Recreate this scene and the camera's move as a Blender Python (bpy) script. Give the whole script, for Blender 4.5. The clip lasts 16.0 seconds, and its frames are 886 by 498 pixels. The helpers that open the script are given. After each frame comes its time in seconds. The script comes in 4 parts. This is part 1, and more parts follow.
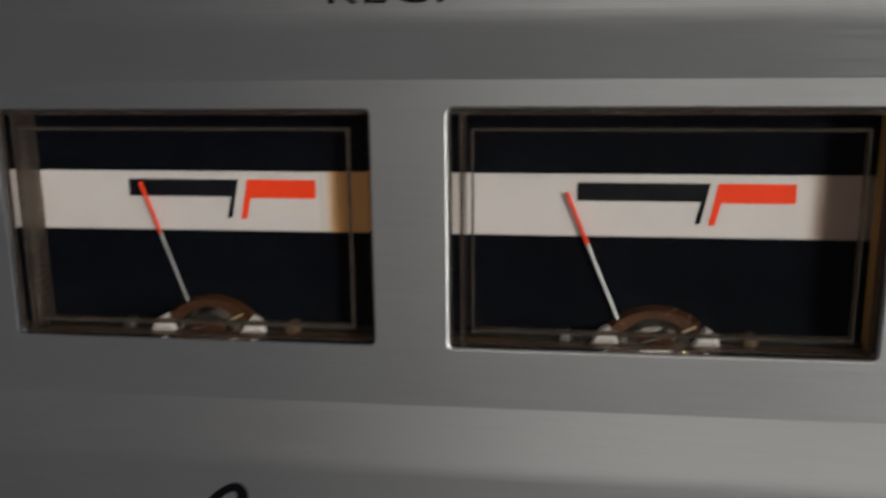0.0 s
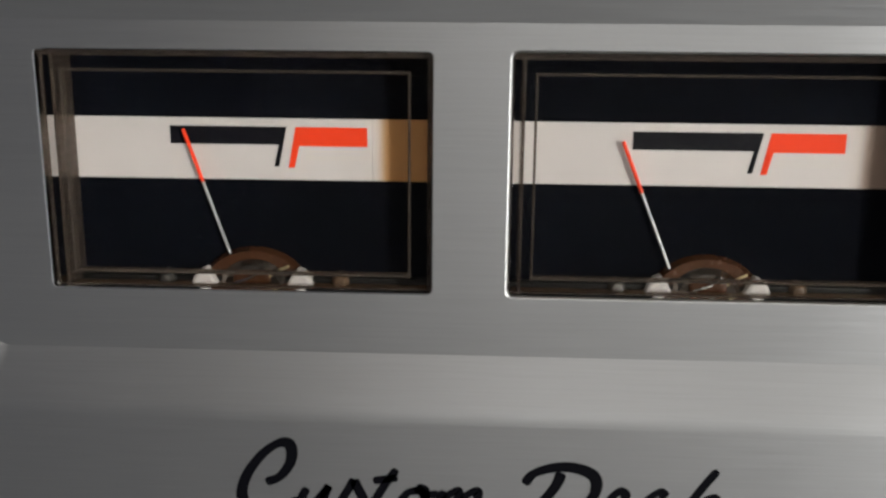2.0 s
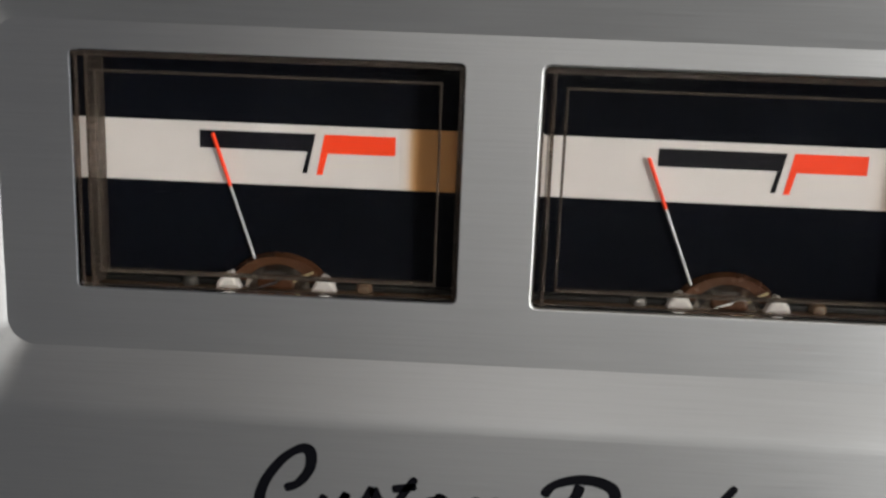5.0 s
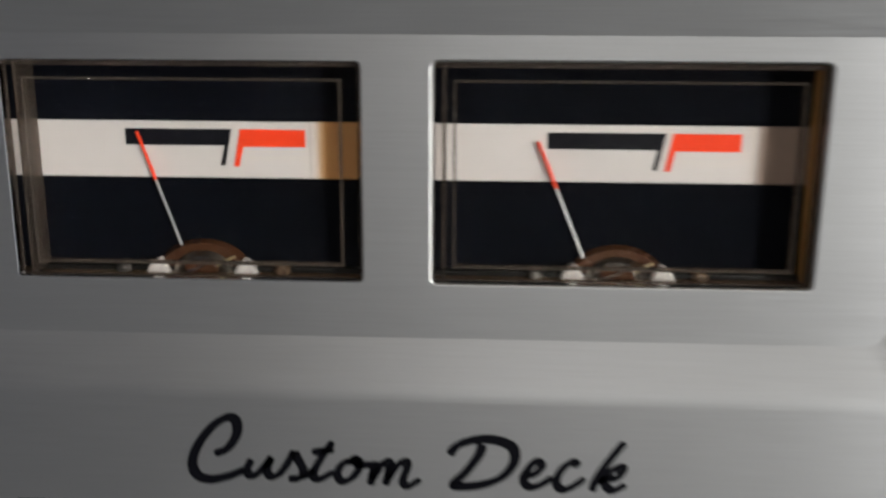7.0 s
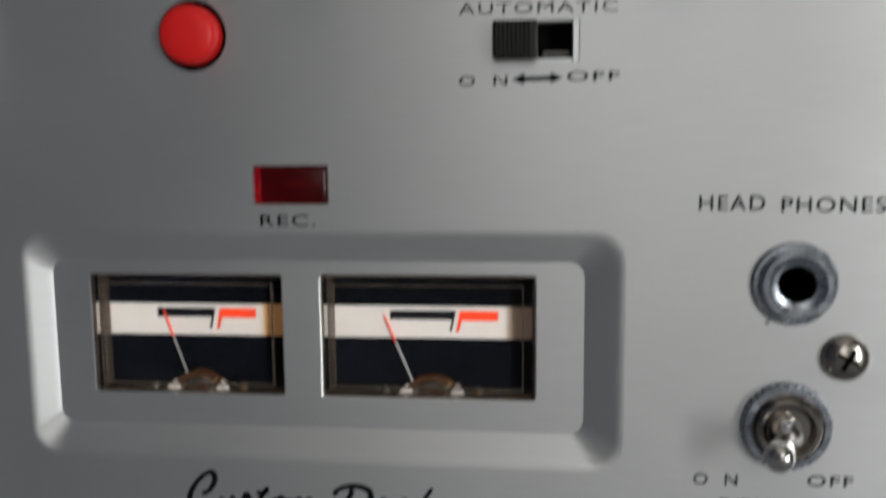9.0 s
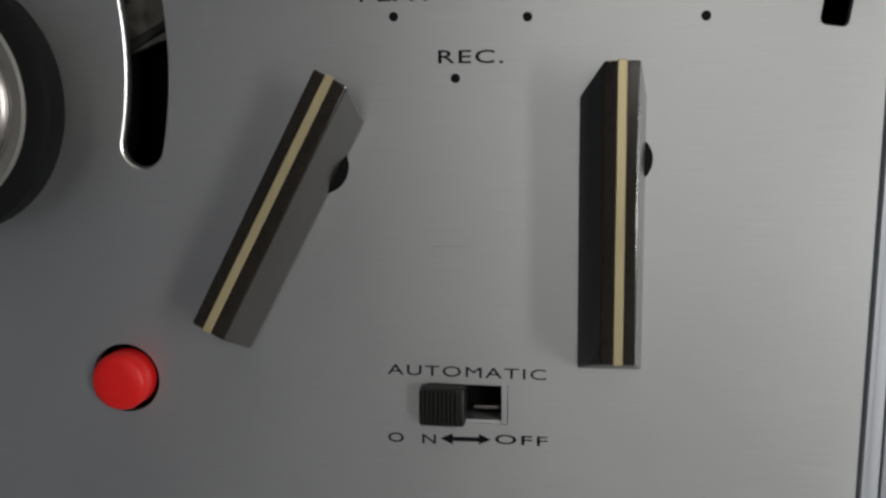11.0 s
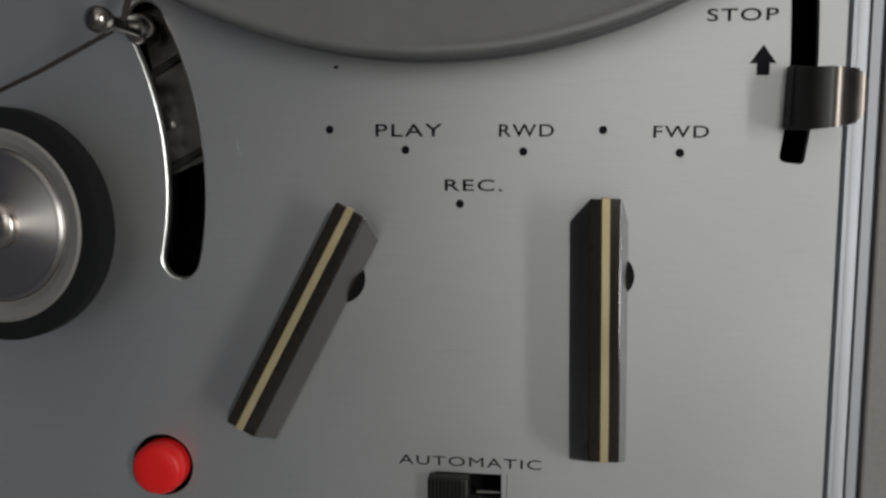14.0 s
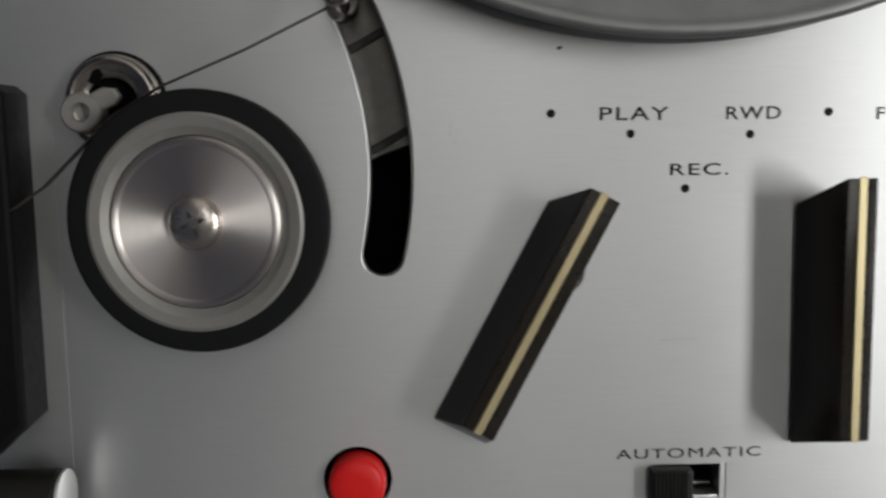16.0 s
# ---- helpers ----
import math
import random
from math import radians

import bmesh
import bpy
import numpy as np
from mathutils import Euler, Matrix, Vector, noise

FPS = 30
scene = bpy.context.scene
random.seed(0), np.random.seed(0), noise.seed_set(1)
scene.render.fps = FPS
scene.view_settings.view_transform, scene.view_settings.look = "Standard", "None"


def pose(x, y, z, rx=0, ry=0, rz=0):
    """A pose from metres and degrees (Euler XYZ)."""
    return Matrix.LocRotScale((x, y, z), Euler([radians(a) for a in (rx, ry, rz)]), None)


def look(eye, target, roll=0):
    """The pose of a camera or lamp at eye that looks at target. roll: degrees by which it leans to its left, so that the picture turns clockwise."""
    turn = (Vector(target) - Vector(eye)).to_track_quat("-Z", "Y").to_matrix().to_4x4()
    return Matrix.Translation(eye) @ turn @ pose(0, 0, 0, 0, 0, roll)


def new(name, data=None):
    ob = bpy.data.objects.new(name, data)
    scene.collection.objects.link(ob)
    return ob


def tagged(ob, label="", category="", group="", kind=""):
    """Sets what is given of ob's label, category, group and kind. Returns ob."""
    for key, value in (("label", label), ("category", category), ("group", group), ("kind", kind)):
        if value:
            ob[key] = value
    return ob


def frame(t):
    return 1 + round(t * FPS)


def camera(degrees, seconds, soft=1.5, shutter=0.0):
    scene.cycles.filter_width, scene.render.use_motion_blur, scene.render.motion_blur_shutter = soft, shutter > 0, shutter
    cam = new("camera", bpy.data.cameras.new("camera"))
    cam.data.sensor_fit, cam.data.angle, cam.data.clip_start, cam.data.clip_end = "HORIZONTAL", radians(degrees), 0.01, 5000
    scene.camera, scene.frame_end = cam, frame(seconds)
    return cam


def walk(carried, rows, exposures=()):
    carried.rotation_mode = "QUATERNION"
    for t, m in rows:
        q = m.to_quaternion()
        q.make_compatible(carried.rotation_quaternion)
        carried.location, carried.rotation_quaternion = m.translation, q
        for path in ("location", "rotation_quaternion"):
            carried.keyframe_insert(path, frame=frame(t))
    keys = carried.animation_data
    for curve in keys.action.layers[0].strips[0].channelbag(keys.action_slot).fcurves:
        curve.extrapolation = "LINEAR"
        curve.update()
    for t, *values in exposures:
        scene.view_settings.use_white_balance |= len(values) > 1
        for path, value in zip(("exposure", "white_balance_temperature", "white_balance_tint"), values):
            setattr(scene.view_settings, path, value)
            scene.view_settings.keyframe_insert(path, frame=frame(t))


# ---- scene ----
cam = camera(51.7, 16.0, soft=2.6, shutter=0.5)
PATH = [
    (0, (0.00862, -0.07281, 0.15169), (-0.01582, 0.12055, 0.10678), -0.59),
    (0.5, (-0.00044, -0.07645, 0.14831), (-0.01690, 0.11770, 0.10318), 0.23),
    (1, (-0.00307, -0.07324, 0.14869), (-0.01055, 0.12088, 0.10111), 0.61),
    (1.5, (-0.00338, -0.07421, 0.14802), (-0.01015, 0.12040, 0.10243), 0.74),
    (2, (-0.00288, -0.07407, 0.14720), (-0.01082, 0.12063, 0.10215), 0.54),
    (2.5, (-0.00245, -0.07490, 0.14696), (-0.01060, 0.12026, 0.10400), 0.50),
    (3, (-0.00230, -0.07478, 0.14693), (-0.00962, 0.12038, 0.10381), 0.32),
    (3.5, (-0.00238, -0.07482, 0.14756), (-0.01019, 0.12005, 0.10324), 0.18),
    (4, (-0.00339, -0.07441, 0.14679), (-0.01190, 0.12045, 0.10256), 0.75),
    (4.2, (-0.00519, -0.07502, 0.14605), (-0.01364, 0.12026, 0.10369), 1.49),
    (6.3, (-0.00672, -0.07451, 0.14605), (-0.00712, 0.12165, 0.10701), 2.98),
    (6.5, (-0.00936, -0.07392, 0.14931), (-0.00462, 0.12036, 0.10204), 2.71),
    (7, (0.00421, -0.08122, 0.14862), (-0.00412, 0.11320, 0.10249), 0.34),
    (7.5, (0.01993, -0.10673, 0.15511), (0.00383, 0.08831, 0.11389), -0.59),
    (8, (0.02618, -0.12282, 0.14322), (0.00659, 0.07448, 0.11691), -0.02),
    (8.2, (0.02870, -0.12725, 0.14353), (0.00714, 0.07029, 0.12087), -0.17),
    (8.5, (0.03030, -0.13139, 0.14697), (0.00910, 0.06598, 0.12259), -0.32),
    (9, (0.03611, -0.14371, 0.17043), (0.01449, 0.05329, 0.14352), -0.56),
    (9.5, (0.03812, -0.14006, 0.20219), (0.02333, 0.05604, 0.16577), -0.67),
    (10, (0.04655, -0.13740, 0.22038), (0.02457, 0.05925, 0.19134), -0.57),
    (10.2, (0.05172, -0.13280, 0.22708), (0.02359, 0.06132, 0.19244), -0.50),
    (12.3, (0.04678, -0.13488, 0.23091), (0.02350, 0.06181, 0.20318), 0.27),
    (12.5, (0.04834, -0.13535, 0.23344), (0.02544, 0.06133, 0.20526), -0.17),
    (13, (0.05194, -0.13539, 0.23811), (0.02540, 0.06045, 0.20740), -0.25),
    (13.5, (0.05260, -0.13827, 0.23737), (0.02734, 0.05818, 0.20960), 0.02),
    (14, (0.05103, -0.14794, 0.24404), (0.02416, 0.04851, 0.21786), -0.14),
    (14.5, (0.05131, -0.15102, 0.24613), (0.02494, 0.04537, 0.21895), -0.31),
    (14.7, (0.03962, -0.15342, 0.24830), (0.01813, 0.04318, 0.21853), -0.42),
    (15, (0.01587, -0.15226, 0.24579), (0.01132, 0.04570, 0.21767), 0.03),
    (15.2, (0.01031, -0.15345, 0.24622), (0.00694, 0.04443, 0.21732), -0.36),
    (15.5, (-0.00004, -0.15037, 0.24357), (0.00422, 0.04735, 0.21373), -0.69),
    (15.7, (-0.00368, -0.14825, 0.24350), (0.00266, 0.04945, 0.21391), -1.23),
    (16, (-0.01144, -0.14402, 0.24125), (-0.00280, 0.05416, 0.21574), -0.62),

]
walk(cam, [(t, look(eye, target, roll)) for t, eye, target, roll in PATH], [(0.0, -0.80, 6800, 10), (0.6, -0.46, 6770, 10), (4.2, -0.39, 6750, 10), (6.6, -0.36, 6740, 10), (7.6, -0.12, 6620, 9), (8.6, -0.06, 6580, 8.5), (10.2, -0.19, 6660, 8.5), (16.0, -0.16, 6650, 8.5)])

# ---- light ----
world = bpy.data.worlds.new("sky")
scene.world = world
world.use_nodes = True
sky = world.node_tree.nodes.new("ShaderNodeTexSky")
sky.sky_type, sky.sun_disc = "NISHITA", False
sky.sun_elevation, sky.sun_rotation = radians(35), radians(40)
world.node_tree.nodes["Background"].inputs["Strength"].default_value = 0.1
world.node_tree.links.new(sky.outputs["Color"], world.node_tree.nodes["Background"].inputs["Color"])

day = bpy.data.lights.new("window_daylight", "AREA")
day.shape, day.size, day.size_y, day.energy, day.color = "RECTANGLE", 0.30, 0.92, 34, (0.983, 1.0, 0.997)
new("window_daylight", day).matrix_world = look((1.26, -1.40, 0.27), (0.26, -1.40, 0.27))
# added fill light at an unseen window; brightens the middle of the panel
dim = bpy.data.lights.new("front_fill", "AREA")
dim.shape, dim.size, dim.size_y, dim.energy, dim.color = "RECTANGLE", 0.88, 1.6, 8.6, (1.0, 0.965, 0.92)
new("front_fill", dim).matrix_world = look((0.30, -2.96, 0.92), (0.30, -1.96, 0.92))


# ---- materials ----
def material(name, colour, rough=0.5, metal=0.0, vary=0.08, grain=(400, 400, 400), bump=0.0, rough_vary=0.1, stain=30, **more):
    """A Principled material with grain and larger stains, in metres of the object's own space."""
    m = bpy.data.materials.new(name)
    m.use_nodes = True
    nodes, links = m.node_tree.nodes, m.node_tree.links
    p = nodes["Principled BSDF"]
    co = nodes.new("ShaderNodeTexCoord")
    mp = nodes.new("ShaderNodeMapping")
    mp.inputs["Scale"].default_value = grain
    links.new(co.outputs["Object"], mp.inputs["Vector"])
    fine = nodes.new("ShaderNodeTexNoise")
    fine.inputs["Scale"].default_value, fine.inputs["Detail"].default_value = 1.0, 4.0
    links.new(mp.outputs["Vector"], fine.inputs["Vector"])
    broad = nodes.new("ShaderNodeTexNoise")
    broad.inputs["Scale"].default_value, broad.inputs["Detail"].default_value = stain, 5.0
    links.new(co.outputs["Object"], broad.inputs["Vector"])
    both = nodes.new("ShaderNodeMath")
    both.operation = "ADD"
    links.new(fine.outputs["Fac"], both.inputs[0])
    links.new(broad.outputs["Fac"], both.inputs[1])
    tone = nodes.new("ShaderNodeMapRange")
    tone.inputs["From Min"].default_value, tone.inputs["From Max"].default_value = 0.6, 1.4
    tone.inputs["To Min"].default_value, tone.inputs["To Max"].default_value = 1 - vary, 1 + vary
    links.new(both.outputs[0], tone.inputs["Value"])
    mul = nodes.new("ShaderNodeVectorMath")
    mul.operation = "SCALE"
    mul.inputs[0].default_value = colour
    links.new(tone.outputs["Result"], mul.inputs["Scale"])
    links.new(mul.outputs["Vector"], p.inputs["Base Color"])
    rr = nodes.new("ShaderNodeMapRange")
    rr.inputs["From Min"].default_value, rr.inputs["From Max"].default_value = 0.6, 1.4
    rr.inputs["To Min"].default_value, rr.inputs["To Max"].default_value = max(0.02, rough - rough_vary), min(1, rough + rough_vary)
    links.new(both.outputs[0], rr.inputs["Value"])
    links.new(rr.outputs["Result"], p.inputs["Roughness"])
    p.inputs["Metallic"].default_value = metal
    if bump:
        b = nodes.new("ShaderNodeBump")
        b.inputs["Strength"].default_value, b.inputs["Distance"].default_value = bump, 0.0001
        links.new(fine.outputs["Fac"], b.inputs["Height"])
        links.new(b.outputs["Normal"], p.inputs["Normal"])
    for key, value in more.items():
        p.inputs[key.replace("_", " ").title().replace("Ior", "IOR")].default_value = value
    return m


ALU = material("brushed_aluminium", (0.625, 0.627, 0.635), 0.46, 0.90, 0.07, (110, 110, 5200), 0.14, 0.06, 25, Anisotropic=0.62)
along = ALU.node_tree.nodes.new("ShaderNodeCombineXYZ")
along.inputs["Z"].default_value = 1.0
ALU.node_tree.links.new(along.outputs["Vector"], ALU.node_tree.nodes["Principled BSDF"].inputs["Tangent"])
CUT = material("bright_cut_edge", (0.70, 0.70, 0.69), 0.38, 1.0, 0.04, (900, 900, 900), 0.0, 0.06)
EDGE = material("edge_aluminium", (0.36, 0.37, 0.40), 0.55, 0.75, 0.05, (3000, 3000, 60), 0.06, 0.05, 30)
TRIM = material("satin_aluminium", (0.66, 0.67, 0.68), 0.42, 1.0, 0.05, (3000, 3000, 60), 0.05, 0.06, 30)
CABINET = material("taupe_vinyl", (0.22, 0.20, 0.19), 0.55, 0.0, 0.12, (900, 900, 900), 0.3)
INK = material("black_print", (0.004, 0.004, 0.007), 0.6, 0.0, 0.2, (2000, 2000, 2000), Specular_Ior_Level=0.12)
BLACK = material("black_plastic", (0.010, 0.0095, 0.009), 0.48, 0.0, 0.2, (1200, 1200, 1200), 0.1, Specular_Ior_Level=0.3)
LEVER = material("dark_bakelite", (0.018, 0.0145, 0.011), 0.2, 0.0, 0.25, (700, 700, 700), 0.02, 0.04, Specular_Ior_Level=0.5)
GOLD = material("pale_gold_inlay", (0.56, 0.47, 0.28), 0.36, 0.6, 0.10, (1500, 1500, 120), 0.05)
CHROME = material("chrome", (0.72, 0.70, 0.68), 0.14, 1.0, 0.04, (800, 800, 800), 0.0, 0.05)
PIN = material("worn_nickel", (0.60, 0.55, 0.51), 0.27, 1.0, 0.14, (500, 500, 500), 0.06, 0.08, 120)
WORN = material("worn_brown_chrome", (0.33, 0.285, 0.26), 0.45, 1.0, 0.25, (400, 400, 400), 0.25, 0.1, 150)
SMOKED = material("worn_dark_chrome", (0.36, 0.33, 0.30), 0.2, 1.0, 0.12, (600, 600, 600), 0.03, 0.08)
OLIVE = material("dark_olive_metal", (0.026, 0.025, 0.021), 0.5, 0.0, 0.12, (600, 600, 600), 0.05)
STEEL = material("dull_steel", (0.22, 0.21, 0.20), 0.42, 1.0, 0.15, (500, 500, 900), 0.1)
RED = material("red_plastic", (0.62, 0.014, 0.014), 0.4, 0.0, 0.05, (900, 900, 900), 0.03, Specular_Ior_Level=0.25)
COOL = material("worn_cool_chrome", (0.42, 0.45, 0.50), 0.26, 1.0, 0.12, (600, 600, 600), 0.03, 0.08)
RUBBER = material("black_rubber", (0.0065, 0.0075, 0.007), 0.75, 0.0, 0.2, (1500, 1500, 1500), 0.15, Specular_Ior_Level=0.15)
PALE = material("pale_grey_collar", (0.25, 0.24, 0.225), 0.5, 0.5, 0.10, (900, 900, 900), 0.05)
DIAL_BLACK = material("dial_black", (0.0032, 0.0038, 0.0058), 0.8, 0.0, 0.2, (900, 900, 900), Specular_Ior_Level=0.02)
DIAL_WHITE = material("dial_white", (0.61, 0.575, 0.555), 0.6, 0.0, 0.03, (1500, 1500, 1500))
DIAL_RED = material("dial_orange_red", (0.85, 0.055, 0.015), 0.6, 0.0, 0.04, (1500, 1500, 1500), Specular_Ior_Level=0.15)
AMBER = material("amber_plastic", (0.70, 0.38, 0.13), 0.4, 0.0, 0.1, (700, 700, 700))
TAN = material("aged_tan_plastic", (0.12, 0.075, 0.045), 0.4, 0.0, 0.12, (700, 700, 700))
COIL = material("brown_bobbin", (0.065, 0.026, 0.012), 0.25, 0.0, 0.3, (1500, 600, 1500), 0.2)
NEEDLE = material("needle_grey", (0.45, 0.45, 0.44), 0.4, 0.4, 0.08, (900, 900, 900))
COVER = material("matt_black_cover", (0.004, 0.004, 0.0045), 0.6, 0.0, 0.2, (600, 600, 600), 0.1, Specular_Ior_Level=0.12)
# near-black that paints the shade inside wells, bores and slots
SHADE_BLACK = material("shade_black", (0.003, 0.003, 0.003), 0.9, 0.0, 0.2, (300, 300, 300), Specular_Ior_Level=0.05)
REEL = material("smoke_grey_reel", (0.17, 0.17, 0.17), 0.42, 0.6, 0.08, (300, 300, 300), 0.02)
TAPE = material("brown_tape", (0.035, 0.026, 0.022), 0.45, 0.0, 0.15, (900, 900, 900), Specular_Ior_Level=0.15)
CAP = material("pale_knob_cap", (0.60, 0.60, 0.59), 0.35, 0.7, 0.06, (900, 900, 900))
WALL_PALE = material("white_painted_wall", (0.86, 0.82, 0.77), 0.8, 0.0, 0.04, (60, 60, 60), 0.1, 0.05, 1.5)
WALL = material("painted_wall", (0.23, 0.21, 0.20), 0.8, 0.0, 0.04, (60, 60, 60), 0.1, 0.05, 1.5)
WALL_MID = material("pale_painted_wall", (0.33, 0.31, 0.29), 0.8, 0.0, 0.04, (60, 60, 60), 0.1, 0.05, 1.5)
WALL_BLUE = material("dark_painted_wall", (0.03, 0.036, 0.056), 0.8, 0.0, 0.06, (60, 60, 60), 0.1, 0.05, 1.5)
FLOOR = material("grey_wooden_floor", (0.11, 0.11, 0.115), 0.5, 0.0, 0.15, (4, 60, 60), 0.1, 0.1, 2)
TABLE = material("grey_painted_wood", (0.30, 0.32, 0.35), 0.45, 0.0, 0.15, (10, 120, 120), 0.1, 0.1, 4)
WINDOW_PAINT = material("white_gloss_paint", (0.8, 0.8, 0.78), 0.35, 0.0, 0.03, (200, 200, 200))

ARM = material("oily_steel", (0.13, 0.125, 0.115), 0.5, 1.0, 0.5, (350, 350, 350), 0.4, 0.2, 220)
HUB = material("turned_aluminium", (0.66, 0.61, 0.59), 0.46, 1.0, 0.03, (900, 900, 900), 0.0, 0.02, 60, Anisotropic=0.9, Anisotropic_Rotation=0.25)
spin = HUB.node_tree.nodes.new("ShaderNodeTangent")
spin.direction_type, spin.axis = "RADIAL", "Y"
HUB.node_tree.links.new(spin.outputs["Tangent"], HUB.node_tree.nodes["Principled BSDF"].inputs["Tangent"])

GLASS = material("clear_plastic", (0.96, 0.95, 0.93), 0.04, 0.0, 0.01, (900, 900, 900), 0.0, 0.01, 40, Transmission_Weight=1.0, Ior=1.12)
WALLS_CLEAR = material("clear_brownish_plastic", (0.27, 0.225, 0.19), 0.12, 0.0, 0.05, (900, 900, 900), 0.0, 0.04, 40, Transmission_Weight=0.85, Ior=1.15)
SMOKY = material("brown_translucent_plastic", (0.20, 0.16, 0.135), 0.18, 0.0, 0.08, (900, 900, 900), 0.0, 0.05, 40, Transmission_Weight=0.85, Ior=1.15)
LIT_RIM_RED = material("lit_rim_red", (0.60, 0.03, 0.05), 0.2, 0.0, 0.1, (900, 900, 900), 0.0, 0.05, 60)
# tinted films that paint the case wall's shadow on the dials
SHADE_TAN = material("tan_shade_film", (0.90, 0.62, 0.36), 0.05, 0.0, 0.03, (900, 900, 900), 0.0, 0.01, 120, Transmission_Weight=1.0, Ior=1.03)
SHADE_BROWN = material("brown_shade_film", (0.62, 0.53, 0.48), 0.05, 0.0, 0.03, (900, 900, 900), 0.0, 0.01, 120, Transmission_Weight=1.0, Ior=1.03)
LENS_RED = material("red_translucent_lens", (0.29, 0.006, 0.015), 0.2, 0.0, 0.1, (900, 900, 900), 0.0, 0.04, 60, Transmission_Weight=0.9, Ior=1.3)

# ---- mesh helpers: lengths in centimetres; x to the right, d out of the panel towards the viewer, z up ----
CM = 0.01


def part(name, bm, mat, parent=None, label="", sharp=20, kind=""):
    """Links a bmesh (in cm) as one mesh object under a thing or a part."""
    if isinstance(bm, bmesh.types.BMesh):
        bmesh.ops.recalc_face_normals(bm, faces=bm.faces)
        me = bpy.data.meshes.new(name)
        bm.to_mesh(me)
        bm.free()
    else:
        me = bm
    me.transform(Matrix.Scale(CM, 4))
    me.shade_smooth()
    me.set_sharp_from_angle(angle=radians(sharp))
    me.materials.clear()
    me.materials.append(mat)
    ob = new(name, me)
    if parent:
        ob.parent = parent
        up, at = parent, Vector((0, 0, 0))
        while up and up.type == "EMPTY":
            at += up.location
            up = up.parent
        ob.matrix_parent_inverse = Matrix.Translation(-at)
    if label:
        tagged(ob, label)
    if kind:
        tagged(ob, kind=kind)
    return ob


def box(x0, x1, d0, d1, z0, z1, bevel=0.0, segments=2, bm=None):
    bm = bm or bmesh.new()
    got = bmesh.ops.create_cube(bm, size=1.0)
    for v in got["verts"]:
        v.co = ((x0 + x1) / 2 + v.co.x * (x1 - x0), -(d0 + d1) / 2 + v.co.y * (d1 - d0), (z0 + z1) / 2 + v.co.z * (z1 - z0))
    if bevel:
        edges = list({e for v in got["verts"] for e in v.link_edges})
        bmesh.ops.bevel(bm, geom=edges, offset=bevel, segments=segments, affect="EDGES", profile=0.5)
    return bm


def lathe(x, z, profile, seg=64, bm=None):
    """Turns (radius, d) pairs round an axis that stands on the panel at x, z."""
    bm = bm or bmesh.new()
    rings = []
    for r, d in profile:
        if r < 1e-6:
            rings.append([bm.verts.new((x, -d, z))])
        else:
            rings.append([bm.verts.new((x + r * math.cos(2 * math.pi * i / seg), -d, z + r * math.sin(2 * math.pi * i / seg))) for i in range(seg)])
    for a, b in zip(rings, rings[1:]):
        for i in range(seg):
            j = (i + 1) % seg
            some = [a[i % len(a)], a[j % len(a)], b[j % len(b)], b[i % len(b)]]
            some = list(dict.fromkeys(some))
            if len(some) > 2:
                bm.faces.new(some)
    return bm


def prism(points, d0, d1, bevel=0.0, bm=None):
    """A slab of the outline (x, z) between d0 and d1."""
    bm = bm or bmesh.new()
    low = [bm.verts.new((x, -d0, z)) for x, z in points]
    top = [bm.verts.new((x, -d1, z)) for x, z in points]
    bm.faces.new(low), bm.faces.new(top)
    n = len(points)
    for i in range(n):
        bm.faces.new((low[i], low[(i + 1) % n], top[(i + 1) % n], top[i]))
    if bevel:
        rim = [e for e in bm.edges if e.verts[0] in top and e.verts[1] in top]
        bmesh.ops.bevel(bm, geom=rim, offset=bevel, segments=2, affect="EDGES", profile=0.5)
    return bm


def tube(points, r, seg=12, bm=None):
    """A round rod along points (x, d, z)."""
    bm = bm or bmesh.new()
    pts = [Vector((x, -d, z)) for x, d, z in points]
    rings = []
    for i, p in enumerate(pts):
        way = (pts[min(i + 1, len(pts) - 1)] - pts[max(i - 1, 0)]).normalized()
        side = way.orthogonal().normalized()
        up = way.cross(side)
        rings.append([bm.verts.new(p + r * (math.cos(2 * math.pi * k / seg) * side + math.sin(2 * math.pi * k / seg) * up)) for k in range(seg)])
    for a, b in zip(rings, rings[1:]):
        for k in range(seg):
            bm.faces.new((a[k], a[(k + 1) % seg], b[(k + 1) % seg], b[k]))
    bm.faces.new(rings[0]), bm.faces.new(rings[-1])
    return bm


def rounded(x0, x1, z0, z1, r, steps=6):
    """The outline of a rectangle with round corners."""
    out = []
    for cx, cz, a in ((x1 - r, z1 - r, 0), (x0 + r, z1 - r, 90), (x0 + r, z0 + r, 180), (x1 - r, z0 + r, 270)):
        out += [(cx + r * math.cos(radians(a + 90 * k / steps)), cz + r * math.sin(radians(a + 90 * k / steps))) for k in range(steps + 1)]
    return out


def circle(x, z, r, n=40):
    return [(x + r * math.cos(2 * math.pi * k / n), z + r * math.sin(2 * math.pi * k / n)) for k in range(n)]


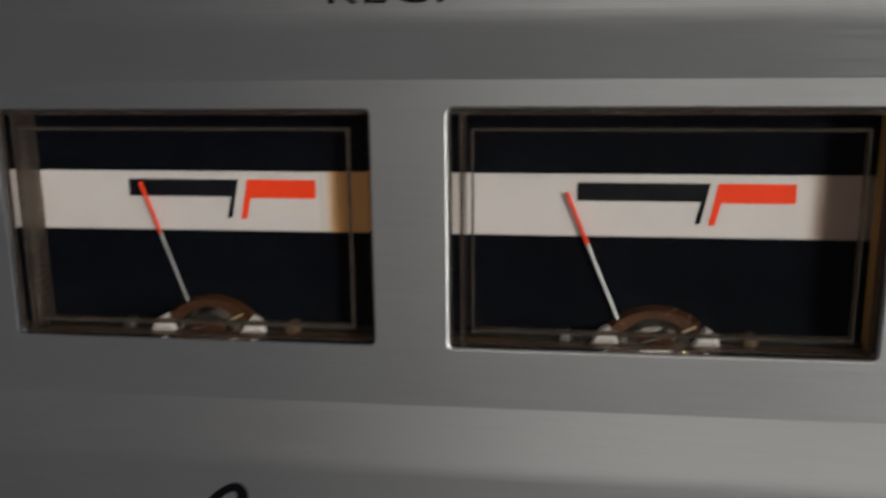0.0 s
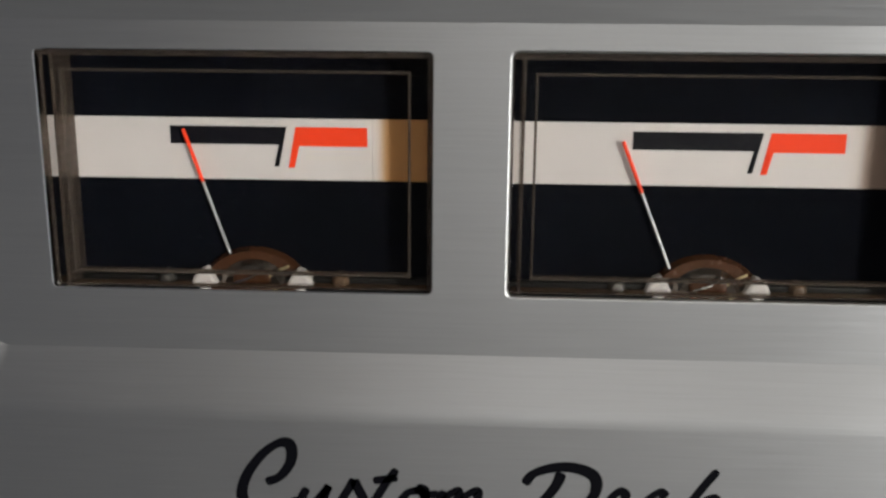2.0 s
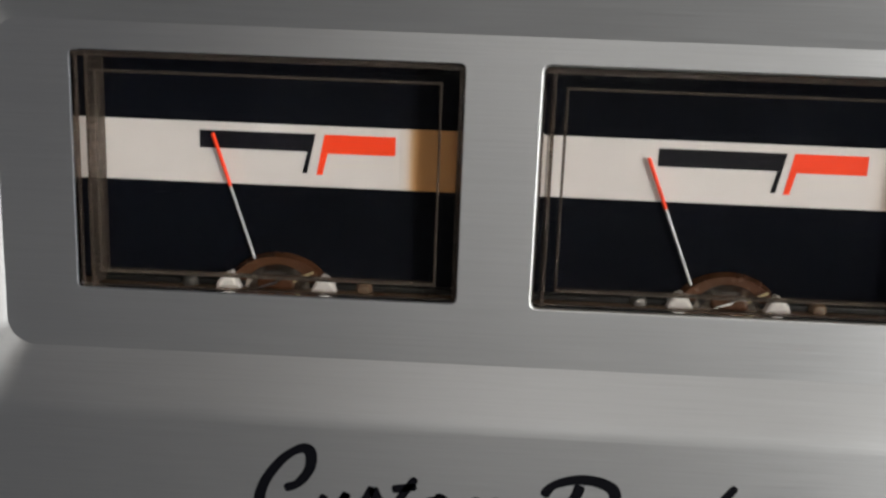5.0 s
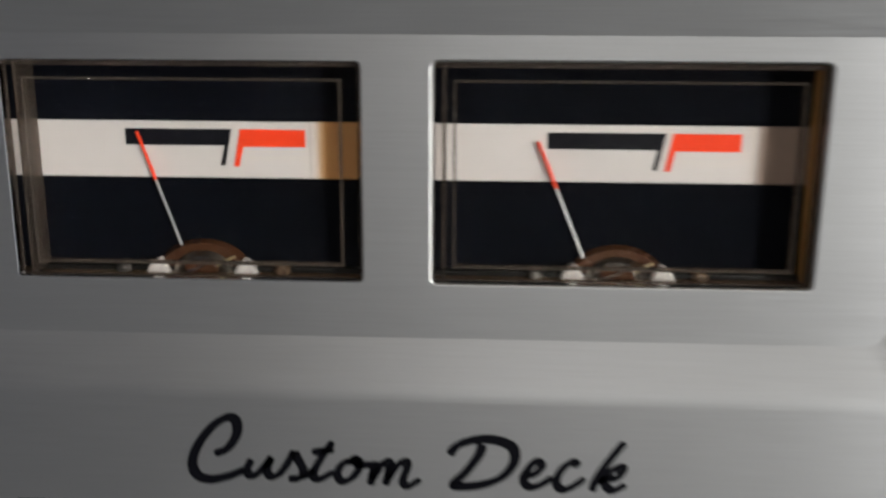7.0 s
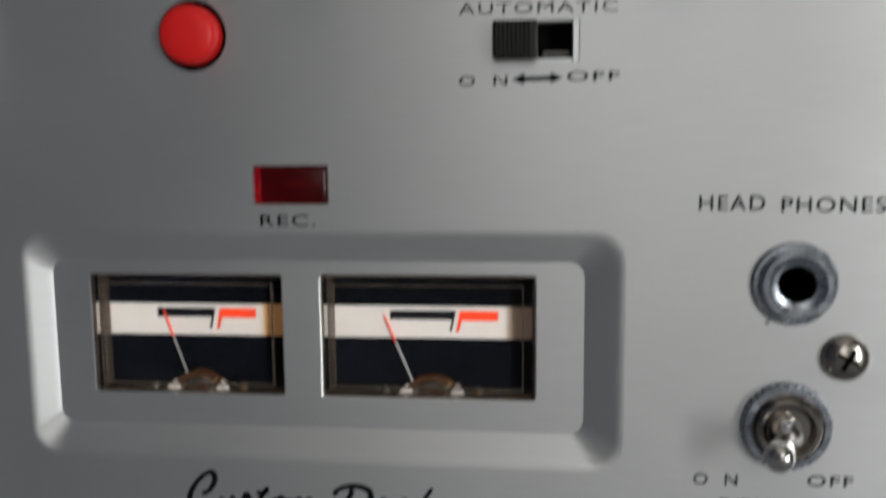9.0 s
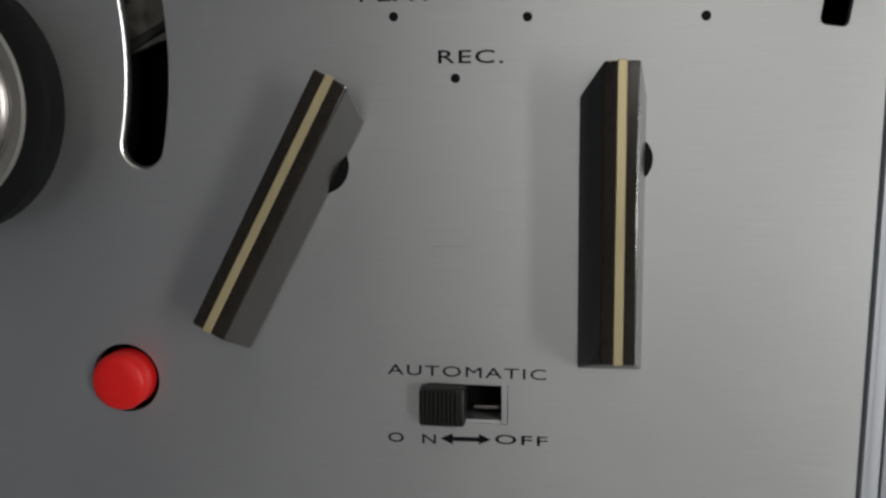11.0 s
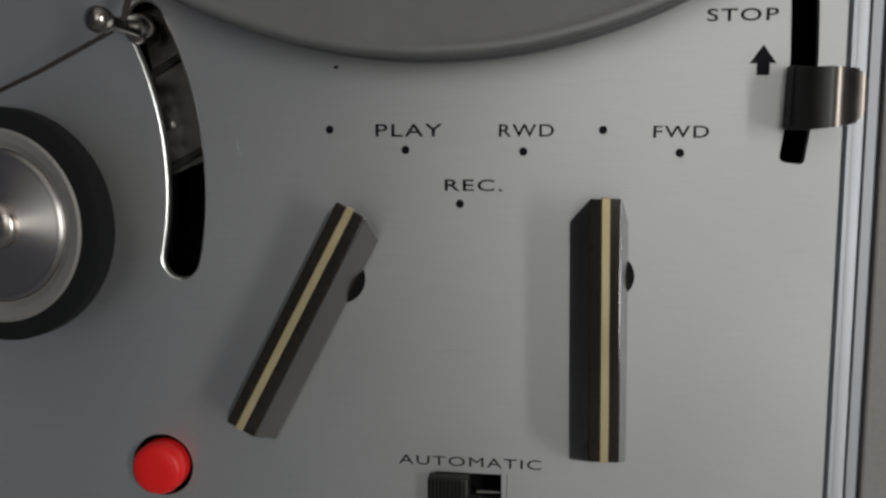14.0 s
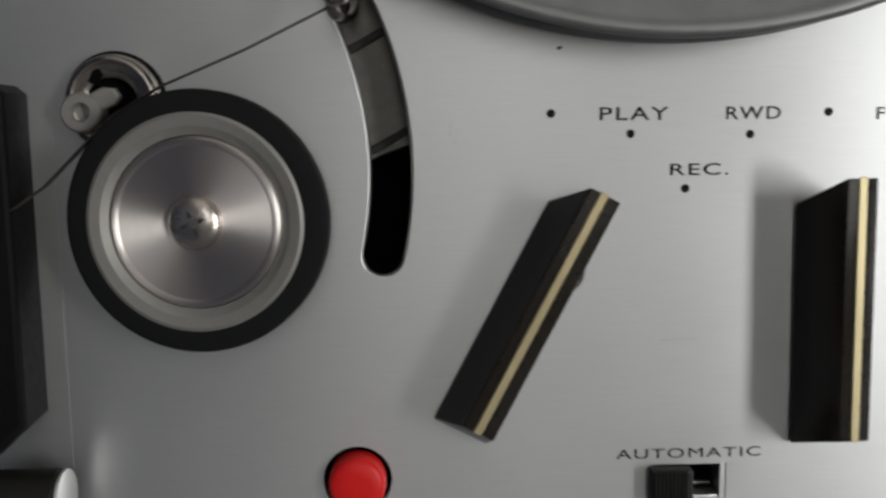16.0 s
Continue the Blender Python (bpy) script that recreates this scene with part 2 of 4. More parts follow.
def stretched(mesh, x0, x1, z0, z1, d0, d1):
    """Fits a flat mesh, drawn in x and y, to a place on the panel."""
    co = np.empty(len(mesh.vertices) * 3)
    mesh.vertices.foreach_get("co", co)
    co = co.reshape(-1, 3)
    low, high = co.min(0), co.max(0)
    f = (co - low) / np.maximum(high - low, 1e-9)
    out = np.stack([x0 + f[:, 0] * (x1 - x0), -(d0 + f[:, 2] * (d1 - d0)), z0 + f[:, 1] * (z1 - z0)], 1)
    mesh.vertices.foreach_set("co", out.ravel())
    mesh.update()
    return mesh


def plate(loops, d0, d1):
    """A sheet between d0 and d1 with holes: the first loop is its outline."""
    data = bpy.data.curves.new("plate", "CURVE")
    data.dimensions, data.fill_mode, data.extrude = "2D", "BOTH", (d1 - d0) / 2
    for loop in loops:
        s = data.splines.new("POLY")
        s.points.add(len(loop) - 1)
        for p, (x, z) in zip(s.points, loop):
            p.co = (x, z, 0, 1)
        s.use_cyclic_u = True
    ob = new("plate", data)
    mesh = bpy.data.meshes.new_from_object(ob)
    bpy.data.objects.remove(ob)
    xs, zs = [p[0] for p in loops[0]], [p[1] for p in loops[0]]
    return stretched(mesh, min(xs), max(xs), min(zs), max(zs), d0, d1)


def word(text, x0, x1, z0, z1, parent, bold=0.009, label="", d=0.0, space=1.14):
    """Printed letters of the built-in font, fitted into a field of the panel."""
    data = bpy.data.curves.new("lettering", "FONT")
    data.body, data.extrude, data.offset, data.resolution_u, data.space_character = text, 0.01, bold, 5, space
    ob = new("lettering", data)
    mesh = bpy.data.meshes.new_from_object(ob)
    bpy.data.objects.remove(ob)
    stretched(mesh, x0, x1, z0, z1, d - 0.002, d + 0.006)
    return part("lettering", mesh, INK, parent, label or "black printed word " + text.replace(" ", ""))


def glide(points, steps=8):
    """A smooth line through points (Catmull-Rom)."""
    pts = [Vector(p) for p in points]
    pts = [2 * pts[0] - pts[1]] + pts + [2 * pts[-1] - pts[-2]]
    out = []
    for a, b, c, e in zip(pts, pts[1:], pts[2:], pts[3:]):
        for k in range(steps):
            t = k / steps
            out.append(0.5 * (2 * b + (c - a) * t + (2 * a - 5 * b + 4 * c - e) * t * t + (3 * b - a - 3 * c + e) * t ** 3))
    return out + [pts[-2]]


def grown(loop, by):
    """The outline moved outwards by a distance."""
    n = len(loop)
    area = sum(loop[k][0] * loop[(k + 1) % n][1] - loop[(k + 1) % n][0] * loop[k][1] for k in range(n))
    s = 1 if area > 0 else -1
    out = []
    for k in range(n):
        a, b, c = Vector(loop[k - 1]), Vector(loop[k]), Vector(loop[(k + 1) % n])
        u, v = (b - a).normalized(), (c - b).normalized()
        nu, nv = Vector((u.y, -u.x)) * s, Vector((v.y, -v.x)) * s
        m = (nu + nv).normalized()
        out.append(tuple(b + m * by / max(0.5, m.dot(nu))))
    return out


def chamfer(loop, by, d, deep, parent, label, mat=CUT):
    """The bright cut edge round an opening."""
    bm = bmesh.new()
    outer = [bm.verts.new((x, -d, z)) for x, z in grown(loop, by)]
    mid = [bm.verts.new((x, -(d - 0.3 * deep), z)) for x, z in grown(loop, 0.4 * by)]
    inner = [bm.verts.new((x, -(d - deep), z)) for x, z in loop]
    low = [bm.verts.new((x, -(d - 0.13), z)) for x, z in loop]
    for a, b in ((outer, mid), (mid, inner), (inner, low)):
        for k in range(len(loop)):
            bm.faces.new((a[k], a[(k + 1) % len(loop)], b[(k + 1) % len(loop)], b[k]))
    return part("cut_edge", bm, mat, parent, label, sharp=80)


# ---- the tape deck ----
deck = tagged(new("tape_deck"), "silver reel-to-reel tape deck with brushed aluminium front", "tape deck")
deck.location = (-0.075, 0.09, 0.061)

RECESS = (-5.12, 4.92, 11.43, 15.38)
FLOOR_OF_RECESS = (-4.685, 4.285, 11.998, 14.84)
DEEP = -0.22
WINDOWS = ((-4.034, -0.693), (-0.039, 3.502))
WZ0, WZ1 = 12.544, 14.605
CUTS = {WINDOWS[0][0]: 0.004, WINDOWS[1][0]: 0.022}


def banana():
    """The curved slot in which the tension arm swings: an even width round one arc."""
    a, b, c = Vector((-1.465, 22.18)), Vector((-1.32, 23.75)), Vector((-1.95, 26.2))
    u, v = b - a, c - a
    k = 2 * (u.x * v.y - u.y * v.x)
    o = a + Vector((v.y * u.length_squared - u.y * v.length_squared, u.x * v.length_squared - v.x * u.length_squared)) / k
    r, w = (a - o).length, 0.315
    t0, t1 = math.atan2(a.y - o.y, a.x - o.x), math.atan2(c.y - o.y, c.x - o.x)
    n = 18
    line = [(o.x + (r + w) * math.cos(t0 + (t1 - t0) * k / n), o.y + (r + w) * math.sin(t0 + (t1 - t0) * k / n)) for k in range(n + 1)]
    line += [(c.x + w * math.cos(t1 + math.pi * k / 10), c.y + w * math.sin(t1 + math.pi * k / 10)) for k in range(1, 10)]
    line += [(o.x + (r - w) * math.cos(t1 - (t1 - t0) * k / n), o.y + (r - w) * math.sin(t1 - (t1 - t0) * k / n)) for k in range(n + 1)]
    line += [(a.x + w * math.cos(t0 + math.pi + math.pi * k / 10), a.y + w * math.sin(t0 + math.pi + math.pi * k / 10)) for k in range(1, 10)]
    return line


STOP_SLOT = [(x + 0.08, z - 0.06) for x, z in [(8.265, 24.03), (8.275, 23.975), (8.32, 23.94), (8.55, 23.91), (8.60, 23.925), (8.625, 23.975), (8.69, 24.45), (8.745, 25.0), (8.755, 25.6), (8.735, 26.3), (8.68, 27.0), (8.60, 27.6), (8.21, 27.55), (8.29, 27.0), (8.345, 26.3), (8.365, 25.6), (8.355, 25.0), (8.32, 24.45)]]
SWITCH = (2.90, 4.16, 17.99, 18.62)
LAMP = (-1.04, 0.19, 15.79, 16.42)

outline = [(-24.0, 9.52), (9.24, 9.52), (9.24, 44.5), (-24.0, 44.5)]
holes = [rounded(*RECESS, 0.5), grown(banana(), 0.042), grown(STOP_SLOT, 0.014),
         [(SWITCH[0], SWITCH[2]), (SWITCH[1], SWITCH[2]), (SWITCH[1], SWITCH[3]), (SWITCH[0], SWITCH[3])],
         [(LAMP[0], LAMP[2]), (LAMP[1], LAMP[2]), (LAMP[1], LAMP[3]), (LAMP[0], LAMP[3])],
         circle(-1.95, 18.49, 0.56), circle(7.48, 14.57, 0.45)]
faceplate = part("faceplate", plate([outline] + holes, -0.13, 0.0), ALU, deck, "horizontally brushed aluminium faceplate")

# the pressed recess round the meters: a rounded slope down to a flat floor
bm = bmesh.new()
rings = []
N = 12
for k in range(N + 1):
    f = k / N
    g = min(1.0, f / 0.917)
    fall = 0.90 * (g * g / 0.5 if g < 0.25 else g - 0.125) / 0.875 + (0.10 * (f - 0.917) / 0.083 if f > 0.918 else 0.0)
    o, i = RECESS, FLOOR_OF_RECESS
    some = rounded(*(o[q] + (i[q] - o[q]) * f for q in range(4)), 0.5 + (0.24 - 0.5) * f, 8)
    rings.append([bm.verts.new((x, -(DEEP * fall), z)) for x, z in some])
for a, b in zip(rings, rings[1:]):
    for q in range(len(a)):
        bm.faces.new((a[q], a[(q + 1) % len(a)], b[(q + 1) % len(a)], b[q]))
recess = part("recess_slope", bm, ALU, deck, "pressed sloping border of the meter recess", sharp=18)
part("recess_floor", plate([rounded(*FLOOR_OF_RECESS, 0.24, 8)] + [grown(rounded(a, b, WZ0, WZ1, 0.05, 3), CUTS[a]) for a, b in WINDOWS], DEEP - 0.12, DEEP), ALU, deck, "brushed aluminium floor of the meter recess")
# same edge twice; the left one's shade is put into a darker metal
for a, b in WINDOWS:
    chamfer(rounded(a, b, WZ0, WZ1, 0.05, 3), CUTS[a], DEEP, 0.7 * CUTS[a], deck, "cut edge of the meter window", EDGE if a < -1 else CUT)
chamfer(banana(), 0.042, 0.0, 0.045, deck, "bright cut edge of the curved slot")
chamfer(STOP_SLOT, 0.014, 0.0, 0.016, deck, "bright cut edge of the stop slot")


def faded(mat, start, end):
    """A clear film whose painted shade sets in softly between two places along x, in metres."""
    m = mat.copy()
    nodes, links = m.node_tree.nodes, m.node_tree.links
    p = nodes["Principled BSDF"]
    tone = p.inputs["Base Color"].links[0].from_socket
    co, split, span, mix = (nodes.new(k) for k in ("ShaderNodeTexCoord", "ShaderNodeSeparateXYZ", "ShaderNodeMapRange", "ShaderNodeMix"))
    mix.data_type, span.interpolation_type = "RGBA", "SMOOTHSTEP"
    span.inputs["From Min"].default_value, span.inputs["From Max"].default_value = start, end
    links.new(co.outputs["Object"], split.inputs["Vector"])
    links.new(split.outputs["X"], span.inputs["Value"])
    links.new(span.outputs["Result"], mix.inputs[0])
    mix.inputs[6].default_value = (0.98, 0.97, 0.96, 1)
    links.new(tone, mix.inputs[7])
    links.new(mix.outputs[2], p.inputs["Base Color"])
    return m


def meter(x0, x1, tip, root, bars, tint):
    """A level meter behind a window of the recess."""
    me = new("level_meter")
    tagged(me, "level meter with white band, black and red scale bars")
    me.parent = deck
    me.location = Vector(((x0 + x1) / 2 * CM, -DEEP * CM, WZ0 * CM)) - deck.location
    mid = (x0 + x1) / 2
    back = DEEP - 0.485
    # side walls of the case, open to the front
    bm = box(x0 - 0.36, x0 - 0.22, back - 0.1, DEEP - 0.13, WZ0 - 0.16, WZ1 + 0.16)
    box(x0 - 0.22, x1 + 0.02, back - 0.1, DEEP - 0.13, WZ1 + 0.02, WZ1 + 0.16, bm=bm)
    box(x0 - 0.22, x1 + 0.02, back - 0.1, DEEP - 0.13, WZ0 - 0.16, WZ0 - 0.02, bm=bm)
    part("case", bm, TAN, me, "aged tan plastic case wall")
    # amber is added on this wall alone, to warm the dial's shaded end
    part("case_side", box(x1 + 0.012, x1 + 0.16, back - 0.1, DEEP - 0.13, WZ0 - 0.16, WZ1 + 0.16), AMBER, me, "side of the case, amber to warm the shade beside it")
    rib = part("cover_side", box(x0 + 0.085, x0 + 0.115, back + 0.02, DEEP - 0.11, WZ0 + 0.0, WZ1 - 0.0, 0.006, 1), SMOKY, me, "brown translucent side of the cover")
    rib.visible_shadow = False
    for k in range(26 if x0 < -1 else 0):
        zk = WZ0 + 0.10 + k * (WZ1 - WZ0 - 0.2) / 25
        part("cover_ridge", box(x0 + 0.112, x0 + 0.126, back + 0.12, DEEP - 0.14, zk - 0.012, zk + 0.012), SMOKY, me).visible_shadow = False
    rim = part("cover_rim", plate([rounded(x0 + 0.004, x1 - 0.004, WZ0 + 0.004, WZ1 - 0.004, 0.05, 3), rounded(x0 + 0.022, x1 - 0.05, WZ0 + 0.02, WZ1 - 0.055, 0.015, 3)], DEEP - 0.13, DEEP - 0.104), SMOKY, me, "brown translucent rim of the cover")
    rim.visible_shadow = False
    part("dial", box(x0 - 0.22, x1 + 0.02, back - 0.08, back, WZ0 - 0.02, WZ1 + 0.02), DIAL_BLACK, me, "black dial plate")
    part("band", box(x0 - 0.21, x1 + 0.015, back - 0.001, back + 0.004, 13.46, 14.01), DIAL_WHITE, me, "white band across the dial")
    a, b, c, e = bars
    part("scale_bar", prism([(a, 13.775), (a, 13.935), (b, 13.935), (b - 0.075, 13.58), (b - 0.12, 13.58), (b - 0.075, 13.775)], back + 0.003, back + 0.009), INK, me, "black angled scale bar")
    part("scale_bar", prism([(c, 13.935), (e, 13.935), (e, 13.765), (c + 0.03, 13.765), (c - 0.015, 13.57), (c - 0.07, 13.57)], back + 0.003, back + 0.009), DIAL_RED, me, "orange-red angled scale bar")
    # film that puts the case's shadow on the band as colour
    strip = part("shade_strip", box(x1 - 0.56, x1 - 0.005, back + 0.012, back + 0.03, 13.455, 14.015), faded(tint, (x1 - 0.54) * CM, (x1 - 0.41) * CM), me, "clear strip tinted for the shade at the dial's end")
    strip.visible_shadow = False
    # moving coil, its bobbin and pads at the foot
    hub = bmesh.new()
    n, mz = 28, WZ0 - 0.10
    lo = [hub.verts.new((mid + 0.02 + 0.50 * math.cos(math.pi * k / n), -(back + 0.01), mz + 0.40 * math.sin(math.pi * k / n))) for k in range(n + 1)]
    hi = [hub.verts.new((mid + 0.02 + 0.46 * math.cos(math.pi * k / n), -(back + 0.09), mz + 0.37 * math.sin(math.pi * k / n))) for k in range(n + 1)]
    for k in range(n):
        hub.faces.new((lo[k], lo[k + 1], hi[k + 1], hi[k]))
    hub.faces.new(hi)
    part("moving_coil", hub, COIL, me, "brown varnished coil bobbin")
    part("coil_bridge", box(mid - 0.15, mid + 0.19, back + 0.12, back + 0.18, WZ0 - 0.02, WZ0 + 0.10, 0.03), COIL, me, "small dull metal bridge")
    dome = bmesh.new()
    lo = [dome.verts.new((mid + 0.02 + 0.33 * math.cos(math.pi * k / n), -(back + 0.09), mz + 0.30 * math.sin(math.pi * k / n))) for k in range(n + 1)]
    hi = [dome.verts.new((mid + 0.02 + 0.27 * math.cos(math.pi * k / n), -(back + 0.15), mz + 0.25 * math.sin(math.pi * k / n))) for k in range(n + 1)]
    for k in range(n):
        dome.faces.new((lo[k], lo[k + 1], hi[k + 1], hi[k]))
    dome.faces.new(hi)
    part("armature", dome, SMOKED, me, "dull metal armature with a rounded rim")
    part("coil_wire", tube([(mid + 0.12, back + 0.16, WZ0 + 0.01), (mid + 0.24, back + 0.16, WZ0 + 0.10), (mid + 0.36, back + 0.14, WZ0 + 0.15)], 0.012, 8), GOLD, me, "fine bright wire")
    part("coil_wire", tube([(mid - 0.12, back + 0.19, WZ0 + 0.0), (mid + 0.02, back + 0.20, WZ0 + 0.05), (mid + 0.13, back + 0.19, WZ0 + 0.13)], 0.013, 8), CHROME, me, "fine bright wire")
    for s in (-1, 1):
        part("pad", prism([(mid + 0.02 + s * 0.31, WZ0 - 0.03), (mid + 0.02 + s * 0.56, WZ0 - 0.03), (mid + 0.02 + s * 0.535, WZ0 + 0.04), (mid + 0.02 + s * 0.47, WZ0 + 0.105), (mid + 0.02 + s * 0.42, WZ0 + 0.125), (mid + 0.02 + s * 0.36, WZ0 + 0.06)], back + 0.05, back + 0.17, 0.03), DIAL_WHITE, me, "small white plastic pad")
        part("solder_lug", lathe(mid + 0.02 + s * 0.80, WZ0 + 0.0, [(0.085, back + 0.02), (0.08, back + 0.12), (0.05, back + 0.16), (0, back + 0.17)], 16), TAN if s > 0 else STEEL, me, "small solder lug")
    part("foot_rail", box(x0, x1, back + 0.0, back + 0.10, WZ0 - 0.02, WZ0 + 0.035, 0.01), BLACK, me, "black rail at the foot of the dial")
    # needle: a thin rod, its upper part red
    r, t = Vector(root), Vector(tip)
    knee = t + (r - t) * 0.36
    dn = back + 0.05
    part("needle", tube([(r.x, dn, r.y), (knee.x, dn, knee.y)], 0.013, 8), NEEDLE, me, "thin grey needle")
    part("needle_tip", tube([(knee.x, dn, knee.y), (t.x, dn, t.y)], 0.017, 8), DIAL_RED, me, "red painted end of the needle")
    # clear cover: inner walls and front pane
    i, th = 0.19, 0.022
    f0, f1 = DEEP - 0.13, DEEP - 0.03
    for lo_, hi_, zl, zh in ((x0 + i, x0 + i + th, WZ0 + 0.13, WZ1 - 0.16), (x1 - i - th, x1 - i, WZ0 + 0.13, WZ1 - 0.16)):
        w = part("cover_wall", box(lo_, hi_, f0, f1, zl, zh, 0.01, 1), WALLS_CLEAR, me, "clear brownish inner wall of the cover")
        w.visible_shadow = False
    for zl, zh in ((WZ1 - 0.185, WZ1 - 0.16), (WZ0 + 0.14, WZ0 + 0.168)):
        w = part("cover_wall", box(x0 + i, x1 - i, f0, f1, zl, zh, 0.01, 1), WALLS_CLEAR, me, "clear brownish inner wall of the cover")
        w.visible_shadow = False
    pane = part("cover_pane", box(x0 + 0.012, x1 - 0.012, DEEP - 0.10, DEEP + 0.02, WZ0 + 0.012, WZ1 - 0.012, 0.02, 2), GLASS, me, "clear plastic front pane")
    pane.visible_shadow = False
    return me


meter(*WINDOWS[0], (-2.94, 13.91), (-2.50, 12.60), (-3.07, -2.02, -1.94, -1.30), SHADE_TAN)
meter(*WINDOWS[1], (0.95, 13.85), (1.47, 12.60), (1.04, 2.17, 2.235, 2.88), SHADE_BROWN)

# printed words on the faceplate
word("PLAY", 1.97, 3.07, 24.27, 24.475, faceplate)
word("RWD", 3.99, 4.87, 24.265, 24.465, faceplate)
word("FWD", 6.42, 7.27, 24.245, 24.435, faceplate)
word("REC.", 3.11, 4.05, 23.39, 23.58, faceplate)
word("AUTOMATIC", 2.31, 4.73, 18.72, 18.885, faceplate, 0.0)
word("O  N", 2.31, 3.06, 17.635, 17.79, faceplate)
word("OFF", 3.97, 4.77, 17.685, 17.835, faceplate)
word("REC.", -0.95, -0.03, 15.44, 15.63, faceplate)
word("HEAD", 6.0, 6.99, 15.70, 15.93, faceplate)
word("PHONES", 7.23, 8.76, 15.67, 15.90, faceplate)
word("O  N", 6.03, 6.72, 11.29, 11.48, faceplate)
word("OFF", 7.79, 8.49, 11.32, 11.50, faceplate)
word("POWER", 6.44, 7.92, 10.88, 11.07, faceplate)
word("STOP", 7.18, 8.24, 26.02, 26.21, faceplate)
word("STATE", -5.38, -3.44, 10.05, 10.31, faceplate, 0.042, space=1.35)
for sign, a, b, low, high in (("X", 285, 402, 0, 1), ("-", 424, 500, 0.36, 0.66), ("5", 614, 730, 0, 1), ("0", 758, 882, 0, 1), ("D", 905, 1032, 0, 1)):
    word(sign, -1.60 + (a - 285) * 0.003865, -1.60 + (b - 285) * 0.003865, 9.93 + low * 0.345, 9.93 + high * 0.345, faceplate, 0.001 if sign == "-" else 0.08 if sign == "X" else 0.05, "heavy black printed character " + sign)
part("lettering", prism([(-0.45, 9.93), (-0.45, 10.275), (-0.55, 10.275), (-0.68, 10.215), (-0.68, 10.125), (-0.57, 10.165), (-0.57, 9.93)], -0.002, 0.006), INK, faceplate, "heavy black printed character 1")
for x, z in ((1.2, 24.385), (5.64, 24.37), (2.465, 24.055), (4.385, 24.03), (6.835, 24.01), (3.36, 23.18)):
    part("dot", lathe(x, z, [(0.068, -0.002), (0.068, 0.006), (0, 0.006)], 24), INK, faceplate, "black printed dot")
part("arrow", prism([(3.13, 17.73), (3.32, 17.82), (3.32, 17.765), (3.72, 17.775), (3.72, 17.83), (3.91, 17.745), (3.72, 17.66), (3.72, 17.705), (3.32, 17.695), (3.32, 17.64)], -0.002, 0.006), INK, faceplate, "black double-headed arrow")
part("arrow", prism([(8.035, 25.66), (8.235, 25.38), (8.135, 25.38), (8.135, 25.20), (7.945, 25.20), (7.945, 25.38), (7.835, 25.38)], -0.002, 0.006), INK, faceplate, "black upward arrow")

# brush-script words, stroke by stroke on a grid of their own
SCRIPT = (
    ((150, 132), (183, 118), (210, 82), (212, 46), (190, 38), (150, 62), (110, 110), (92, 155), (100, 186), (132, 199), (180, 190), (225, 172)),
    ((243, 145), (230, 170), (234, 188), (256, 182), (284, 152), (294, 138)),
    ((294, 138), (280, 170), (287, 190), (310, 183), (335, 152), (352, 122)),
    ((352, 124), (360, 145), (371, 172), (360, 193), (332, 196)),
    ((362, 194), (385, 182), (398, 170)),
    ((451, 98), (426, 130), (402, 168), (396, 190), (414, 195), (448, 176)),
    ((396, 126), (425, 122), (452, 118)),
    ((500, 148), (474, 154), (456, 180), (466, 201), (490, 194), (510, 170), (512, 148), (498, 143), (516, 158), (544, 156)),
    ((556, 148), (546, 178), (538, 211)),
    ((542, 198), (566, 160), (586, 148), (588, 165), (576, 211)),
    ((580, 198), (606, 160), (630, 148), (632, 165), (620, 198), (632, 212), (665, 194)),
    ((738, 130), (762, 104), (812, 90), (860, 93), (896, 112), (897, 150), (865, 188), (812, 208), (762, 212), (748, 204), (778, 174), (810, 132), (822, 102)),
    ((926, 184), (950, 177), (966, 156), (952, 145), (932, 165), (920, 190), (932, 211), (960, 207), (992, 186)),
    ((1056, 158), (1042, 146), (1016, 165), (1001, 195), (1011, 216), (1036, 213), (1072, 188)),
    ((1169, 94), (1140, 130), (1102, 185), (1088, 222)),
    ((1106, 200), (1140, 166), (1166, 160), (1150, 186), (1118, 192), (1136, 219), (1173, 204)),
)


def brush(points, wide, bm):
    """Adds one stroke to the mesh of a word."""
    line = [Vector((-1.889 + (u - 220) * 0.0039 + (v - 45) * 0.00016, 11.202 + (u - 220) * 0.0000752 - (v - 45) * 0.004056)) for u, v in glide(points, 6)]
    left, right = [], []
    for k, p in enumerate(line):
        way = (line[min(k + 1, len(line) - 1)] - line[max(k - 1, 0)]).normalized()
        side = Vector((-way.y, way.x))
        w = wide * (0.72 + 0.38 * abs(side.dot(Vector((0.85, 0.53)))))
        if k in (0, len(line) - 1):
            w *= 0.6
        for store, s in ((left, 1), (right, -1)):
            q = p + s * w * side
            store.append((bm.verts.new((q.x, 0.002, q.y)), bm.verts.new((q.x, -0.006, q.y))))
    for a, b, c, e in zip(left, left[1:], right, right[1:]):
        bm.faces.new((a[1], b[1], e[1], c[1]))
        bm.faces.new((a[0], b[0], b[1], a[1]))
        bm.faces.new((c[0], e[0], e[1], c[1]))


for text, first, last in (("Custom", 0, 11), ("Deck", 11, 16)):
    bm = bmesh.new()
    for k in range(first, last):
        brush(SCRIPT[k], 0.050 if k == first else 0.042, bm)
    part("script_lettering", bm, INK, faceplate, "black brush-script word " + text)


# function levers
TALL = 1.17


